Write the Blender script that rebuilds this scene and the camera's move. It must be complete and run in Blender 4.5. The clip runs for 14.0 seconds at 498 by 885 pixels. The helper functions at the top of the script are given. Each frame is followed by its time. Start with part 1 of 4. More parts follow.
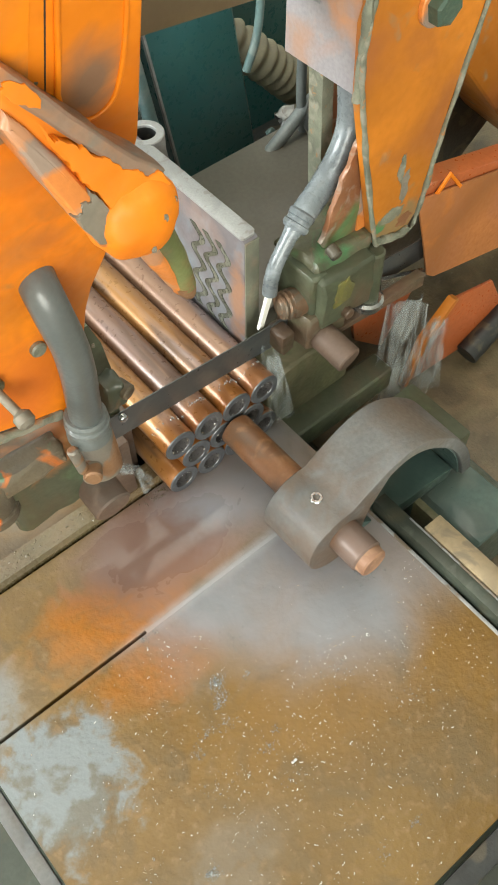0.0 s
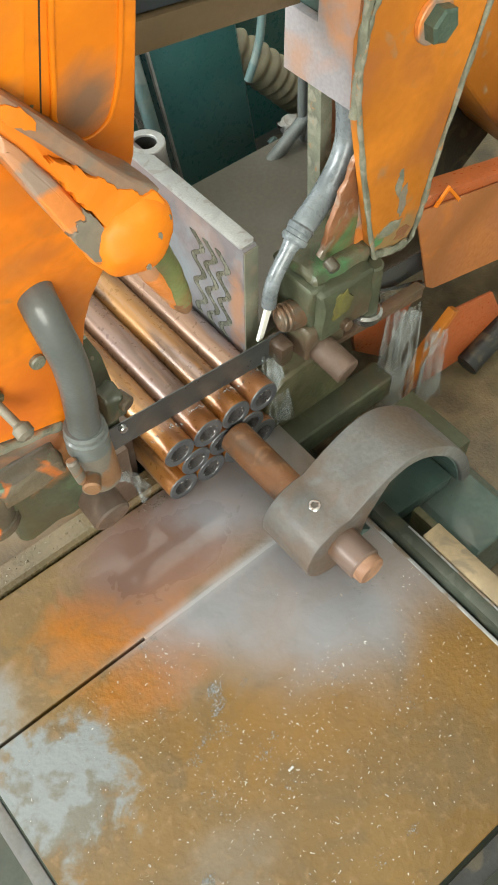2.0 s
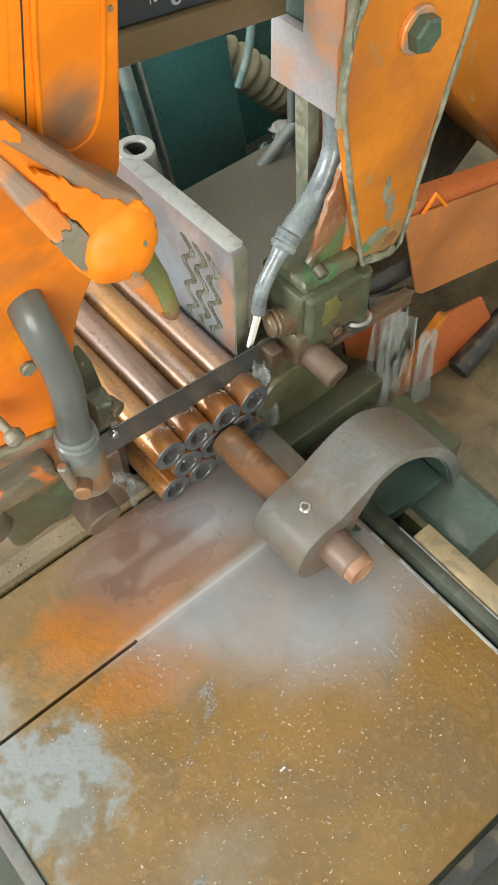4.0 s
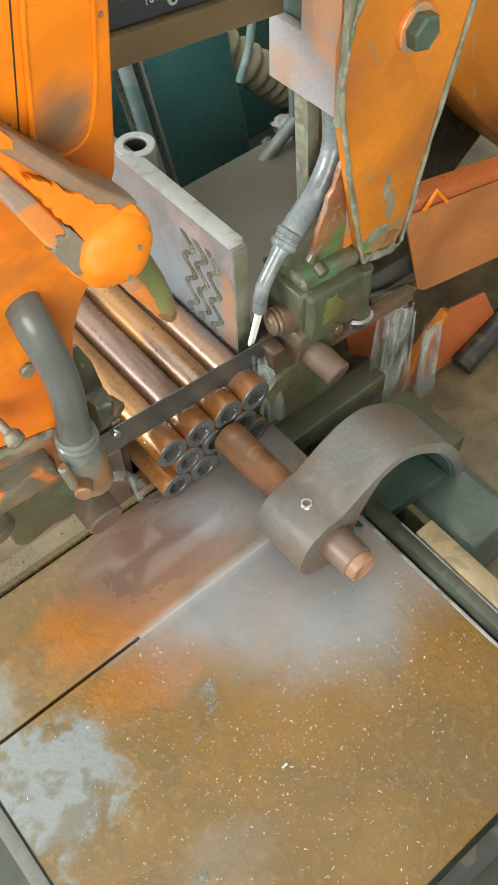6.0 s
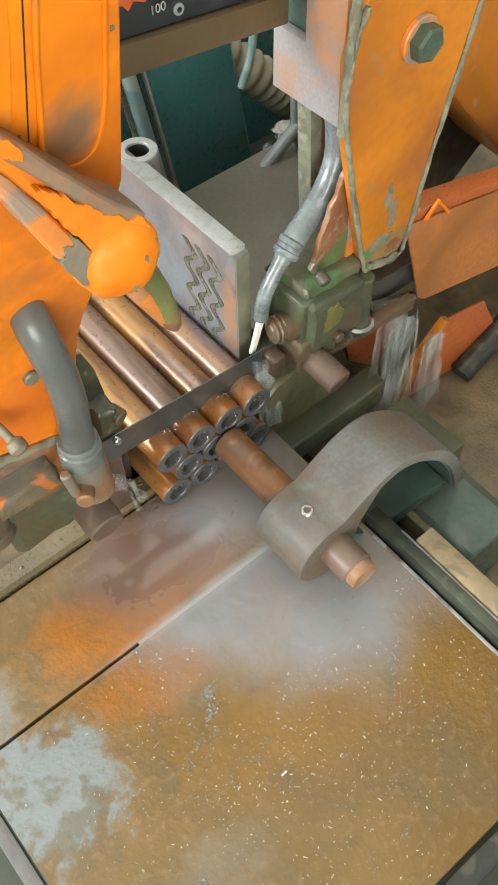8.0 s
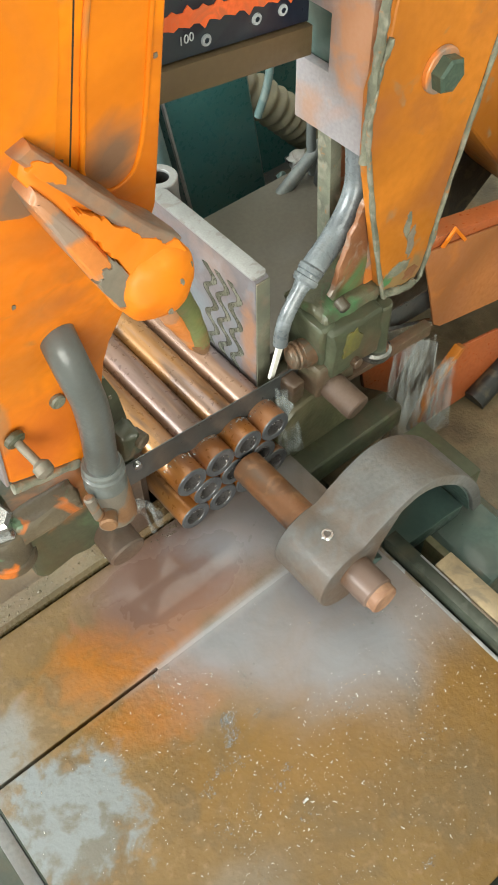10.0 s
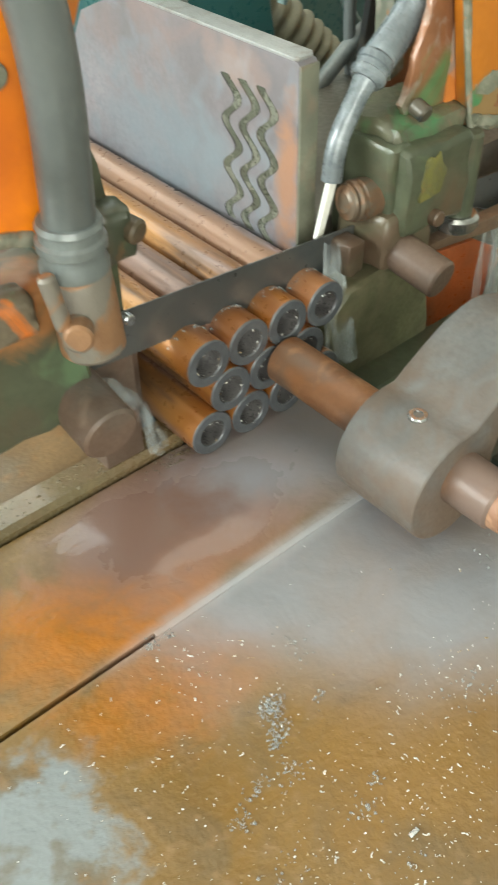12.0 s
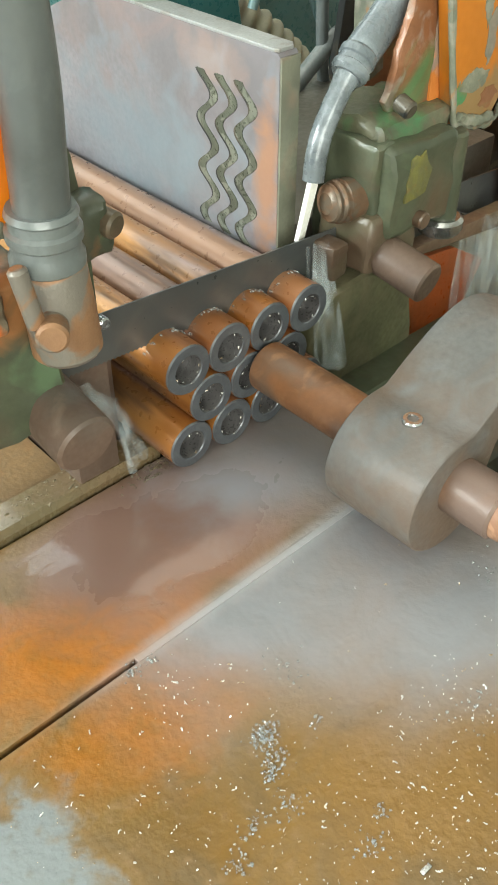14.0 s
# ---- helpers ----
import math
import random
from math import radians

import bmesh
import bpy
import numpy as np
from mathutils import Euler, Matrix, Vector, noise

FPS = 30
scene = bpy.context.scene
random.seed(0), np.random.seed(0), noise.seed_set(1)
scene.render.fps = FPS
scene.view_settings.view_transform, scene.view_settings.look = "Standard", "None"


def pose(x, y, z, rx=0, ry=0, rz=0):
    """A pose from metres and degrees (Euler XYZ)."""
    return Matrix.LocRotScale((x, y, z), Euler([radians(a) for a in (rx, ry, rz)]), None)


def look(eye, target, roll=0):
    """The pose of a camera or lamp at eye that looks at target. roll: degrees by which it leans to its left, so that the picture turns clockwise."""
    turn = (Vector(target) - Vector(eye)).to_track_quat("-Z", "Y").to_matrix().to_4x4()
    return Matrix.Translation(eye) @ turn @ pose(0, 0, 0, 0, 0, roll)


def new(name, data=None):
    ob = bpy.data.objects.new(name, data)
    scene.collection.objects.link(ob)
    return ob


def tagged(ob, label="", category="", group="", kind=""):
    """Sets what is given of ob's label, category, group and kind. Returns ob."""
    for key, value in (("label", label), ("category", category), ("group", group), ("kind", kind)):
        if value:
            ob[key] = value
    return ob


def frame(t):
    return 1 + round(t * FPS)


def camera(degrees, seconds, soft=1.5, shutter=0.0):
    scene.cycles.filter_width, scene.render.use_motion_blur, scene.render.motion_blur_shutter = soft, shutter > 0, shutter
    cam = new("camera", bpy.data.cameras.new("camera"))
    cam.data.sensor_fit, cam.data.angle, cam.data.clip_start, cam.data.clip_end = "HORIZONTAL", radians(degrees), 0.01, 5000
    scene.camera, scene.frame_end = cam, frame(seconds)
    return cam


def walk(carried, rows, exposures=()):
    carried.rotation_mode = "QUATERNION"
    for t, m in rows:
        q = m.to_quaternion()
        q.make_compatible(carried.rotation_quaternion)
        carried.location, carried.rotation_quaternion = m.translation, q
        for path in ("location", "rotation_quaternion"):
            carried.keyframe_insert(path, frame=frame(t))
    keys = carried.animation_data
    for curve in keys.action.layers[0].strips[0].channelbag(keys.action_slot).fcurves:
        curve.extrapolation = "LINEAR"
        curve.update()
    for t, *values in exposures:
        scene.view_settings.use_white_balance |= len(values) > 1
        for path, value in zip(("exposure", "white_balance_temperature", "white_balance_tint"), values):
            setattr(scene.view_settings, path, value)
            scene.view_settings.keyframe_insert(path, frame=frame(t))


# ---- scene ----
cam = camera(31.0, 14.0, soft=1.5, shutter=0.5)
PATH = [
    (0, (-0.1236, -0.3026, 0.7704), (0.2354, 0.1281, -0.0576), -0.35),
    (0.5, (-0.1211, -0.3064, 0.7730), (0.2332, 0.1291, -0.0546), -0.86),
    (1, (-0.1215, -0.3087, 0.7716), (0.2323, 0.1330, -0.0528), -1.12),
    (1.5, (-0.1235, -0.3048, 0.7718), (0.2390, 0.1312, -0.0518), -0.28),
    (2, (-0.1185, -0.3082, 0.7731), (0.2386, 0.1323, -0.0506), -0.80),
    (2.5, (-0.1177, -0.3117, 0.7758), (0.2426, 0.1281, -0.0468), -0.75),
    (3, (-0.1208, -0.3176, 0.7736), (0.2432, 0.1285, -0.0440), -0.93),
    (5.5, (-0.1092, -0.3173, 0.7785), (0.2436, 0.1250, -0.0461), -1.75),
    (6, (-0.1092, -0.3196, 0.7763), (0.2412, 0.1260, -0.0475), -2.12),
    (6.5, (-0.1083, -0.3168, 0.7813), (0.2425, 0.1251, -0.0443), -1.97),
    (7, (-0.1105, -0.3212, 0.7773), (0.2429, 0.1242, -0.0454), -1.84),
    (7.5, (-0.1107, -0.3174, 0.7773), (0.2431, 0.1250, -0.0468), -1.48),
    (10, (-0.1277, -0.3071, 0.7746), (0.2453, 0.1589, -0.0277), -1.24),
    (10.5, (-0.1335, -0.2741, 0.7173), (0.2219, 0.1718, -0.1043), -1.61),
    (11, (-0.1391, -0.2351, 0.6247), (0.2346, 0.2286, -0.1786), 0.35),
    (11.5, (-0.1355, -0.2615, 0.5218), (0.2631, 0.2896, -0.2113), -2.51),
    (12, (-0.1440, -0.2698, 0.4250), (0.3247, 0.2990, -0.2508), -1.29),
    (12.5, (-0.1447, -0.2601, 0.3979), (0.3758, 0.2906, -0.2547), 0.51),
    (13, (-0.1536, -0.2488, 0.3835), (0.3597, 0.3057, -0.2715), 0.41),
    (13.5, (-0.1509, -0.2477, 0.3870), (0.3701, 0.3043, -0.2640), 0.48),
    (14, (-0.1420, -0.2478, 0.3951), (0.3711, 0.3084, -0.2587), 0.03),
]
EXPOSURES = [(0.0, -0.06, 6600, 8), (9.5, -0.07, 6600, 8), (10.3, -0.10, 6600, 8), (11.0, -0.20, 6600, 7), (11.6, -0.25, 6500, 5), (12.1, 0.02, 6450, 3), (13.2, 0.06, 6400, 3), (14.0, 0.05, 6400, 3)]
walk(cam, [(t, look(eye, target, roll)) for t, eye, target, roll in PATH], EXPOSURES)

# ---------------------------------------------------------------- light
world = bpy.data.worlds.new("workshop_air")
scene.world = world
world.use_nodes = True
world.node_tree.nodes["Background"].inputs["Color"].default_value = (0.80, 0.90, 1.0, 1)
world.node_tree.nodes["Background"].inputs["Strength"].default_value = 0.30
scene.view_settings.exposure = 0.0


def lamp(name, eye, target, size_x, size_y, watts, colour):
    data = bpy.data.lights.new(name, "AREA")
    data.shape, data.size, data.size_y, data.energy, data.color = "RECTANGLE", size_x, size_y, watts, colour
    ob = new(name, data)
    ob.matrix_world = look(eye, target)
    return ob


lamp("skylight", (0.3, 0.6, 2.96), (0.3, 0.6, 0.0), 3.4, 3.0, 54, (1.0, 0.97, 0.88))
lamp("north_skylight", (0.3, 3.7, 2.96), (0.3, 3.7, 0.0), 3.4, 1.7, 60, (0.92, 0.97, 1.0))
lamp("south_window_light", (-1.9, -2.9, 1.3), (0.15, 0.1, 0.2), 2.6, 2.0, 160, (1.0, 0.99, 0.92))
lamp("west_window_light", (-3.7, 1.6, 1.75), (0.2, 0.3, 0.1), 2.6, 1.7, 318, (0.93, 0.98, 1.0))


# ---------------------------------------------------------------- materials
def mat(name, base, rough=0.5, metal=0.0, second=None, amount=0.0, scale=40.0, grain=400.0, bump=0.15, vary=0.12, third=None, third_amount=0.0, coat=0.0, sharp=0.06, rough2=None, each=None, speck=0.5):
    """Two-scale surface: base colour with grain, and patches of a second and third colour. Scales are per metre."""
    m = bpy.data.materials.new(name)
    m.use_nodes = True
    t = m.node_tree
    n, l = t.nodes, t.links
    b = n["Principled BSDF"]
    tc, info, shift = n.new("ShaderNodeTexCoord"), n.new("ShaderNodeObjectInfo"), n.new("ShaderNodeVectorMath")
    shift.operation = "MULTIPLY_ADD"
    l.new(info.outputs["Random"], shift.inputs[0])
    shift.inputs[1].default_value = (3.7, 5.1, 2.9)
    l.new(tc.outputs["Object"], shift.inputs[2])

    def noise_at(sc, detail, dist=0.0):
        x = n.new("ShaderNodeTexNoise")
        x.inputs["Scale"].default_value, x.inputs["Detail"].default_value, x.inputs["Distortion"].default_value = sc, detail, dist
        l.new(shift.outputs[0], x.inputs["Vector"])
        return x.outputs["Fac"]

    def mix(fac, a, c):
        x = n.new("ShaderNodeMix")
        x.data_type = "RGBA"
        if isinstance(fac, float):
            x.inputs[0].default_value = fac
        else:
            l.new(fac, x.inputs[0])
        for s, v in ((x.inputs[6], a), (x.inputs[7], c)):
            if isinstance(v, tuple):
                s.default_value = (*v, 1)
            else:
                l.new(v, s)
        return x.outputs[2]

    def step(sock, lo, hi, a=0.0, c=1.0):
        x = n.new("ShaderNodeMapRange")
        for i, v in enumerate((lo, hi, a, c)):
            x.inputs[i + 1].default_value = v
        l.new(sock, x.inputs[0])
        return x.outputs[0]

    dark = tuple(v * (1 - 2.2 * vary) for v in base)
    lite = tuple(min(1, v * (1 + 1.4 * vary)) for v in base)
    fine, broad = noise_at(grain, 4), noise_at(scale * 0.6, 5, 0.6)
    col = mix(step(broad, 0.32, 0.68), dark, lite)
    col = mix(step(fine, 0.35, 0.75, 0, speck), col, tuple(v * 0.72 for v in base))
    rgh = step(fine, 0.2, 0.8, max(0.03, rough - 0.10), min(1.0, rough + 0.12))
    if second:
        edge = 0.62 - 0.3 * amount
        f = step(noise_at(scale, 6, 0.9), edge, edge + sharp)
        col = mix(f, col, second)
        if rough2 is not None:
            rgh2 = n.new("ShaderNodeMix")
            l.new(f, rgh2.inputs[0])
            l.new(rgh, rgh2.inputs[2])
            rgh2.inputs[3].default_value = rough2
            rgh = rgh2.outputs[0]
    if third:
        edge = 0.62 - 0.3 * third_amount
        col = mix(step(noise_at(scale * 2.3 + 7, 5, 0.5), edge, edge + sharp), col, third)
    if each:
        col = mix(step(info.outputs["Random"], 0.25, 0.9, 0.0, 0.75), col, each)
    l.new(col, b.inputs["Base Color"])
    l.new(rgh, b.inputs["Roughness"])
    b.inputs["Metallic"].default_value = metal
    b.inputs["Coat Weight"].default_value = coat
    b.inputs["Coat Roughness"].default_value = 0.12
    if bump:
        bp = n.new("ShaderNodeBump")
        bp.inputs["Strength"].default_value, bp.inputs["Distance"].default_value = bump, 0.0012
        l.new(fine, bp.inputs["Height"])
        l.new(bp.outputs[0], b.inputs["Normal"])
    return m


ORANGE = mat("orange_paint", (0.96, 0.236, 0.005), 0.52, 0.0, (0.60, 0.160, 0.012), 0.24, 9, 120, 0.12, 0.16, (0.24, 0.19, 0.10), -0.10, 0.0, 0.22, None, None, 0.2)
ORANGE_DULL = mat("dull_orange_paint", (0.54, 0.178, 0.014), 0.45, 0.0, (0.38, 0.125, 0.025), 0.36, 9, 120, 0.08, 0.18, (0.24, 0.20, 0.12), -0.02, 0.12, 0.16, None, None, 0.3)
GUARD_PAINT = mat("faded_guard_paint", (0.45, 0.165, 0.050), 0.45, 0.0, (0.34, 0.13, 0.06), 0.42, 9, 160, 0.1, 0.18, (0.52, 0.17, 0.02), 0.16, 0.2, 0.3)
SUNK = mat("pocket_orange_paint", (0.94, 0.25, 0.007), 0.46, 0.0, (0.62, 0.20, 0.03), 0.2, 8, 120, 0.06, 0.12, None, 0, 0.15, 0.22, None, None, 0.15)
ORANGE_WORN = mat("worn_orange_paint", (0.72, 0.24, 0.05), 0.45, 0.0, (0.30, 0.22, 0.17), 0.46, 13, 300, 0.2, 0.15, (0.50, 0.24, 0.12), 0.3, 0.2)
PINK_WORN = mat("faded_primer", (0.318, 0.301, 0.318), 0.38, 0.1, (0.473, 0.232, 0.129), 0.30, 12, 300, 0.15, 0.14, (0.30, 0.30, 0.28), 0.2, 0.25, 0.35)
RED_ORANGE = mat("red_orange_paint", (0.42, 0.105, 0.03), 0.32, 0.0, (0.22, 0.11, 0.06), 0.32, 10, 200, 0.1, 0.2, None, 0, 0.4, 0.3)
WELD = mat("grey_green_weld", (0.20, 0.21, 0.155), 0.5, 0.1, (0.28, 0.27, 0.21), 0.4, 60, 500, 0.4, 0.18, (0.42, 0.18, 0.05), 0.02, 0.15, 0.15)
GREASY = mat("greasy_green_steel", (0.076, 0.088, 0.054), 0.40, 0.1, (0.105, 0.070, 0.042), 0.36, 14, 160, 0.3, 0.25, (0.11, 0.15, 0.075), 0.10, 0.2, 0.25)
STUB = mat("grey_brown_pin", (0.128, 0.084, 0.060), 0.56, 0.05, (0.106, 0.090, 0.074), 0.44, 24, 300, 0.15, 0.18, (0.21, 0.15, 0.11), 0.1, 0.1, 0.25)
MIXGREEN = mat("chipped_green_paint", (0.10, 0.10, 0.06), 0.42, 0.1, (0.06, 0.20, 0.08), 0.26, 26, 260, 0.4, 0.25, (0.22, 0.12, 0.08), 0.14, 0.2, 0.2)
PLATE = mat("lilac_grey_steel", (0.245, 0.225, 0.240), 0.46, 0.25, (0.265, 0.195, 0.185), 0.42, 11, 240, 0.15, 0.18, (0.215, 0.235, 0.26), 0.42, 0.12, 0.2)
PLATE_TOP = mat("bright_milled_steel", (0.40, 0.41, 0.405), 0.45, 0.4, (0.30, 0.29, 0.27), 0.15, 60, 500, 0.15, 0.08)
PIPE_CUT = mat("cut_pipe_end", (0.117, 0.125, 0.136), 0.4, 0.4, (0.156, 0.164, 0.172), 0.3, 120, 700, 0.05, 0.1, None, 0, 0.3, 0.4)
BORE = mat("pipe_bore", (0.17, 0.160, 0.158), 0.3, 0.3, (0.26, 0.245, 0.24), 0.3, 90, 500, 0.15, 0.2, None, 0, 0.5, 0.3)
ROD = mat("rusty_bar", (0.24, 0.105, 0.042), 0.48, 0.1, (0.15, 0.098, 0.068), 0.48, 20, 320, 0.15, 0.24, (0.32, 0.165, 0.08), 0.22, 0.12, 0.2, None, None, 0.3)
ROD_END = mat("copper_bar_end", (0.38, 0.215, 0.13), 0.5, 0.1, (0.28, 0.15, 0.09), 0.45, 60, 400, 0.15, 0.2)
CLAMP = mat("grey_cast_clamp", (0.150, 0.152, 0.148), 0.52, 0.1, (0.135, 0.095, 0.066), 0.46, 13, 240, 0.35, 0.26, (0.172, 0.184, 0.192), 0.30, 0.06, 0.3, None, None, 0.5)
CLAMP_IN = mat("green_cast_inside", (0.075, 0.125, 0.11), 0.35, 0.1, (0.13, 0.16, 0.14), 0.4, 18, 200, 0.15, 0.15, None, 0, 0.4, 0.3)
CHIP = mat("bright_chip", (0.72, 0.71, 0.68), 0.28, 0.4, (0.4, 0.3, 0.18), 0.35, 200, 900, 0.0, 0.1)
LEVER = mat("bare_brown_casting", (0.25, 0.165, 0.115), 0.42, 0.1, (0.50, 0.19, 0.05), 0.20, 18, 200, 0.15, 0.2, (0.19, 0.19, 0.16), 0.2, 0.2, 0.14)
GREY_PATCH = mat("bare_grey_patch", (0.26, 0.23, 0.18), 0.42, 0.2, (0.20, 0.19, 0.15), 0.4, 40, 300, 0.1, 0.15)
BLADE = mat("saw_blade_steel", (0.110, 0.118, 0.118), 0.34, 0.6, (0.19, 0.185, 0.17), 0.3, 14, 200, 0.0, 0.1, None, 0, 0.1, 0.3, None, None, 0.15)
HOSE = mat("grey_rubber_hose", (0.135, 0.152, 0.148), 0.38, 0.0, (0.215, 0.235, 0.225), 0.3, 14, 300, 0.15, 0.2, (0.11, 0.12, 0.11), 0.12, 0.35, 0.3)
HOSE_WET = mat("wet_grey_hose", (0.150, 0.175, 0.188), 0.28, 0.0, (0.30, 0.34, 0.36), 0.40, 30, 200, 0.45, 0.2, (0.11, 0.12, 0.12), 0.2, 0.4, 0.25)
RUSTFIT = mat("rusty_fitting", (0.34, 0.185, 0.095), 0.45, 0.3, (0.20, 0.18, 0.15), 0.42, 28, 350, 0.3, 0.22)
# black for oily parts, and for painted shade in housing gap and grip grooves
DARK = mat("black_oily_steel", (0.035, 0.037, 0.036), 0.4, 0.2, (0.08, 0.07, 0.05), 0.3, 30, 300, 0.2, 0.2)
TEAL = mat("dark_teal_paint", (0.040, 0.144, 0.149), 0.3, 0.0, (0.057, 0.161, 0.127), 0.3, 6, 150, 0.03, 0.15, None, 0, 0.4, 0.4)
TEAL_LITE = mat("light_teal_edge", (0.17, 0.27, 0.27), 0.35, 0.1, (0.26, 0.33, 0.32), 0.4, 20, 250, 0.1, 0.15)
BROWN_BAR = mat("brown_painted_bar", (0.125, 0.088, 0.045), 0.42, 0.1, (0.095, 0.072, 0.04), 0.4, 8, 200, 0.08, 0.15, None, 0, 0.15, 0.4)
RAIL_DARK = mat("dark_wet_green_steel", (0.055, 0.066, 0.050), 0.36, 0.2, (0.085, 0.075, 0.045), 0.35, 22, 260, 0.25, 0.25, (0.11, 0.125, 0.10), 0.08, 0.2, 0.25)
TAN = mat("tan_bar", (0.36, 0.28, 0.17), 0.4, 0.1, (0.22, 0.18, 0.12), 0.35, 25, 250, 0.15, 0.15, None, 0, 0.2)
OLIVE = mat("wet_olive_bed", (0.145, 0.112, 0.058), 0.26, 0.1, (0.20, 0.125, 0.07), 0.42, 14, 220, 0.15, 0.2, None, 0, 0.5, 0.3)
SCALE = mat("brown_swarf_bed", (0.150, 0.118, 0.064), 0.42, 0.0, (0.195, 0.135, 0.075), 0.42, 30, 260, 0.9, 0.26, (0.33, 0.27, 0.19), -0.06, 0.2, 0.3)
FLAKY = mat("flaking_machine_paint", (0.15, 0.125, 0.085), 0.46, 0.05, (0.58, 0.155, 0.02), 0.14, 17, 240, 0.5, 0.28, (0.11, 0.19, 0.11), 0.12, 0.1, 0.05)
SLIDE = mat("stained_jaw_slide", (0.150, 0.138, 0.112), 0.40, 0.15, (0.205, 0.205, 0.205), 0.30, 7, 200, 0.15, 0.18, (0.12, 0.10, 0.075), 0.15, 0.15, 0.5)
BED = mat("wet_brown_bed", (0.200, 0.128, 0.060), 0.34, 0.0, (0.165, 0.130, 0.085), 0.45, 22, 260, 0.3, 0.24, (0.27, 0.14, 0.05), 0.1, 0.25, 0.25)
FLOOR = mat("dusty_concrete", (0.36, 0.29, 0.23), 0.6, 0.0, (0.24, 0.20, 0.16), 0.4, 6, 120, 0.4, 0.25)
WALLM = mat("workshop_wall", (0.735, 0.760, 0.705), 0.8, 0.0, (0.640, 0.640, 0.580), 0.3, 1.5, 40, 0.2, 0.1)
CORRUGATED = mat("khaki_conduit", (0.22, 0.21, 0.14), 0.5, 0.0, (0.18, 0.17, 0.12), 0.3, 30, 300, 0.1, 0.15)
NOZZLE = mat("white_nozzle", (0.80, 0.80, 0.74), 0.4, 0.0, (0.6, 0.58, 0.5), 0.2, 60, 400, 0.05, 0.05)
CHROME = mat("wet_bright_steel", (0.55, 0.56, 0.56), 0.2, 0.9, (0.35, 0.34, 0.32), 0.3, 40, 400, 0.2, 0.15)
DRUM = mat("wet_dark_green_cast", (0.110, 0.110, 0.057), 0.45, 0.1, (0.165, 0.138, 0.083), 0.46, 25, 260, 0.3, 0.25, None, 0, 0.2, 0.25)
YELLOWISH = mat("yellow_green_paint", (0.17, 0.16, 0.04), 0.5, 0.0, (0.10, 0.10, 0.05), 0.62, 60, 400, 0.3, 0.2, (0.22, 0.10, 0.03), 0.1, 0.1, 0.25)
BROWN_GUIDE = mat("wet_brown_cast", (0.114, 0.072, 0.046), 0.42, 0.1, (0.093, 0.087, 0.051), 0.46, 18, 200, 0.3, 0.24, (0.19, 0.115, 0.075), 0.1, 0.25, 0.25)
LILAC = mat("pale_lilac_sheet", (0.44, 0.46, 0.49), 0.4, 0.1, (0.35, 0.37, 0.38), 0.35, 10, 200, 0.1, 0.1)
NAVY = mat("navy_panel", (0.012, 0.016, 0.03), 0.35, 0.0, (0.02, 0.03, 0.04), 0.3, 12, 200, 0.05, 0.2, None, 0, 0.3)
BOLTM = mat("green_bolt", (0.07, 0.115, 0.085), 0.4, 0.2, (0.12, 0.16, 0.12), 0.35, 40, 300, 0.2, 0.15)



def stain(m, centre, radius, colour, strength=0.8, wobble=1.6, soft=0.45, scale=45.0):
    """Adds one uneven stain to a material: centre and radii in millimetres of the thing's space."""
    n, l = m.node_tree.nodes, m.node_tree.links
    b = n["Principled BSDF"]
    old = b.inputs["Base Color"].links[0].from_socket
    tc, mp, ln, nz, ma, rg, mx = (n.new("ShaderNode" + k) for k in ("TexCoord", "Mapping", "VectorMath", "TexNoise", "Math", "MapRange", "Mix"))
    mp.vector_type = "TEXTURE"
    mp.inputs["Location"].default_value = [c * 0.001 for c in centre]
    mp.inputs["Scale"].default_value = [c * 0.001 for c in radius]
    l.new(tc.outputs["Object"], mp.inputs["Vector"])
    l.new(tc.outputs["Object"], nz.inputs["Vector"])
    nz.inputs["Scale"].default_value, nz.inputs["Detail"].default_value, nz.inputs["Distortion"].default_value = scale, 6, 0.6
    ln.operation, ma.operation = "LENGTH", "MULTIPLY_ADD"
    l.new(mp.outputs[0], ln.inputs[0])
    l.new(nz.outputs["Fac"], ma.inputs[0])
    ma.inputs[1].default_value = wobble
    l.new(ln.outputs["Value"], ma.inputs[2])
    for i, v in enumerate((1 + wobble / 2 - soft, 1 + wobble / 2 + soft, strength, 0.0)):
        rg.inputs[i + 1].default_value = v
    l.new(ma.outputs[0], rg.inputs[0])
    mx.data_type = "RGBA"
    l.new(rg.outputs[0], mx.inputs[0])
    l.new(old, mx.inputs[6])
    mx.inputs[7].default_value = (*colour, 1)
    l.new(mx.outputs[2], b.inputs["Base Color"])


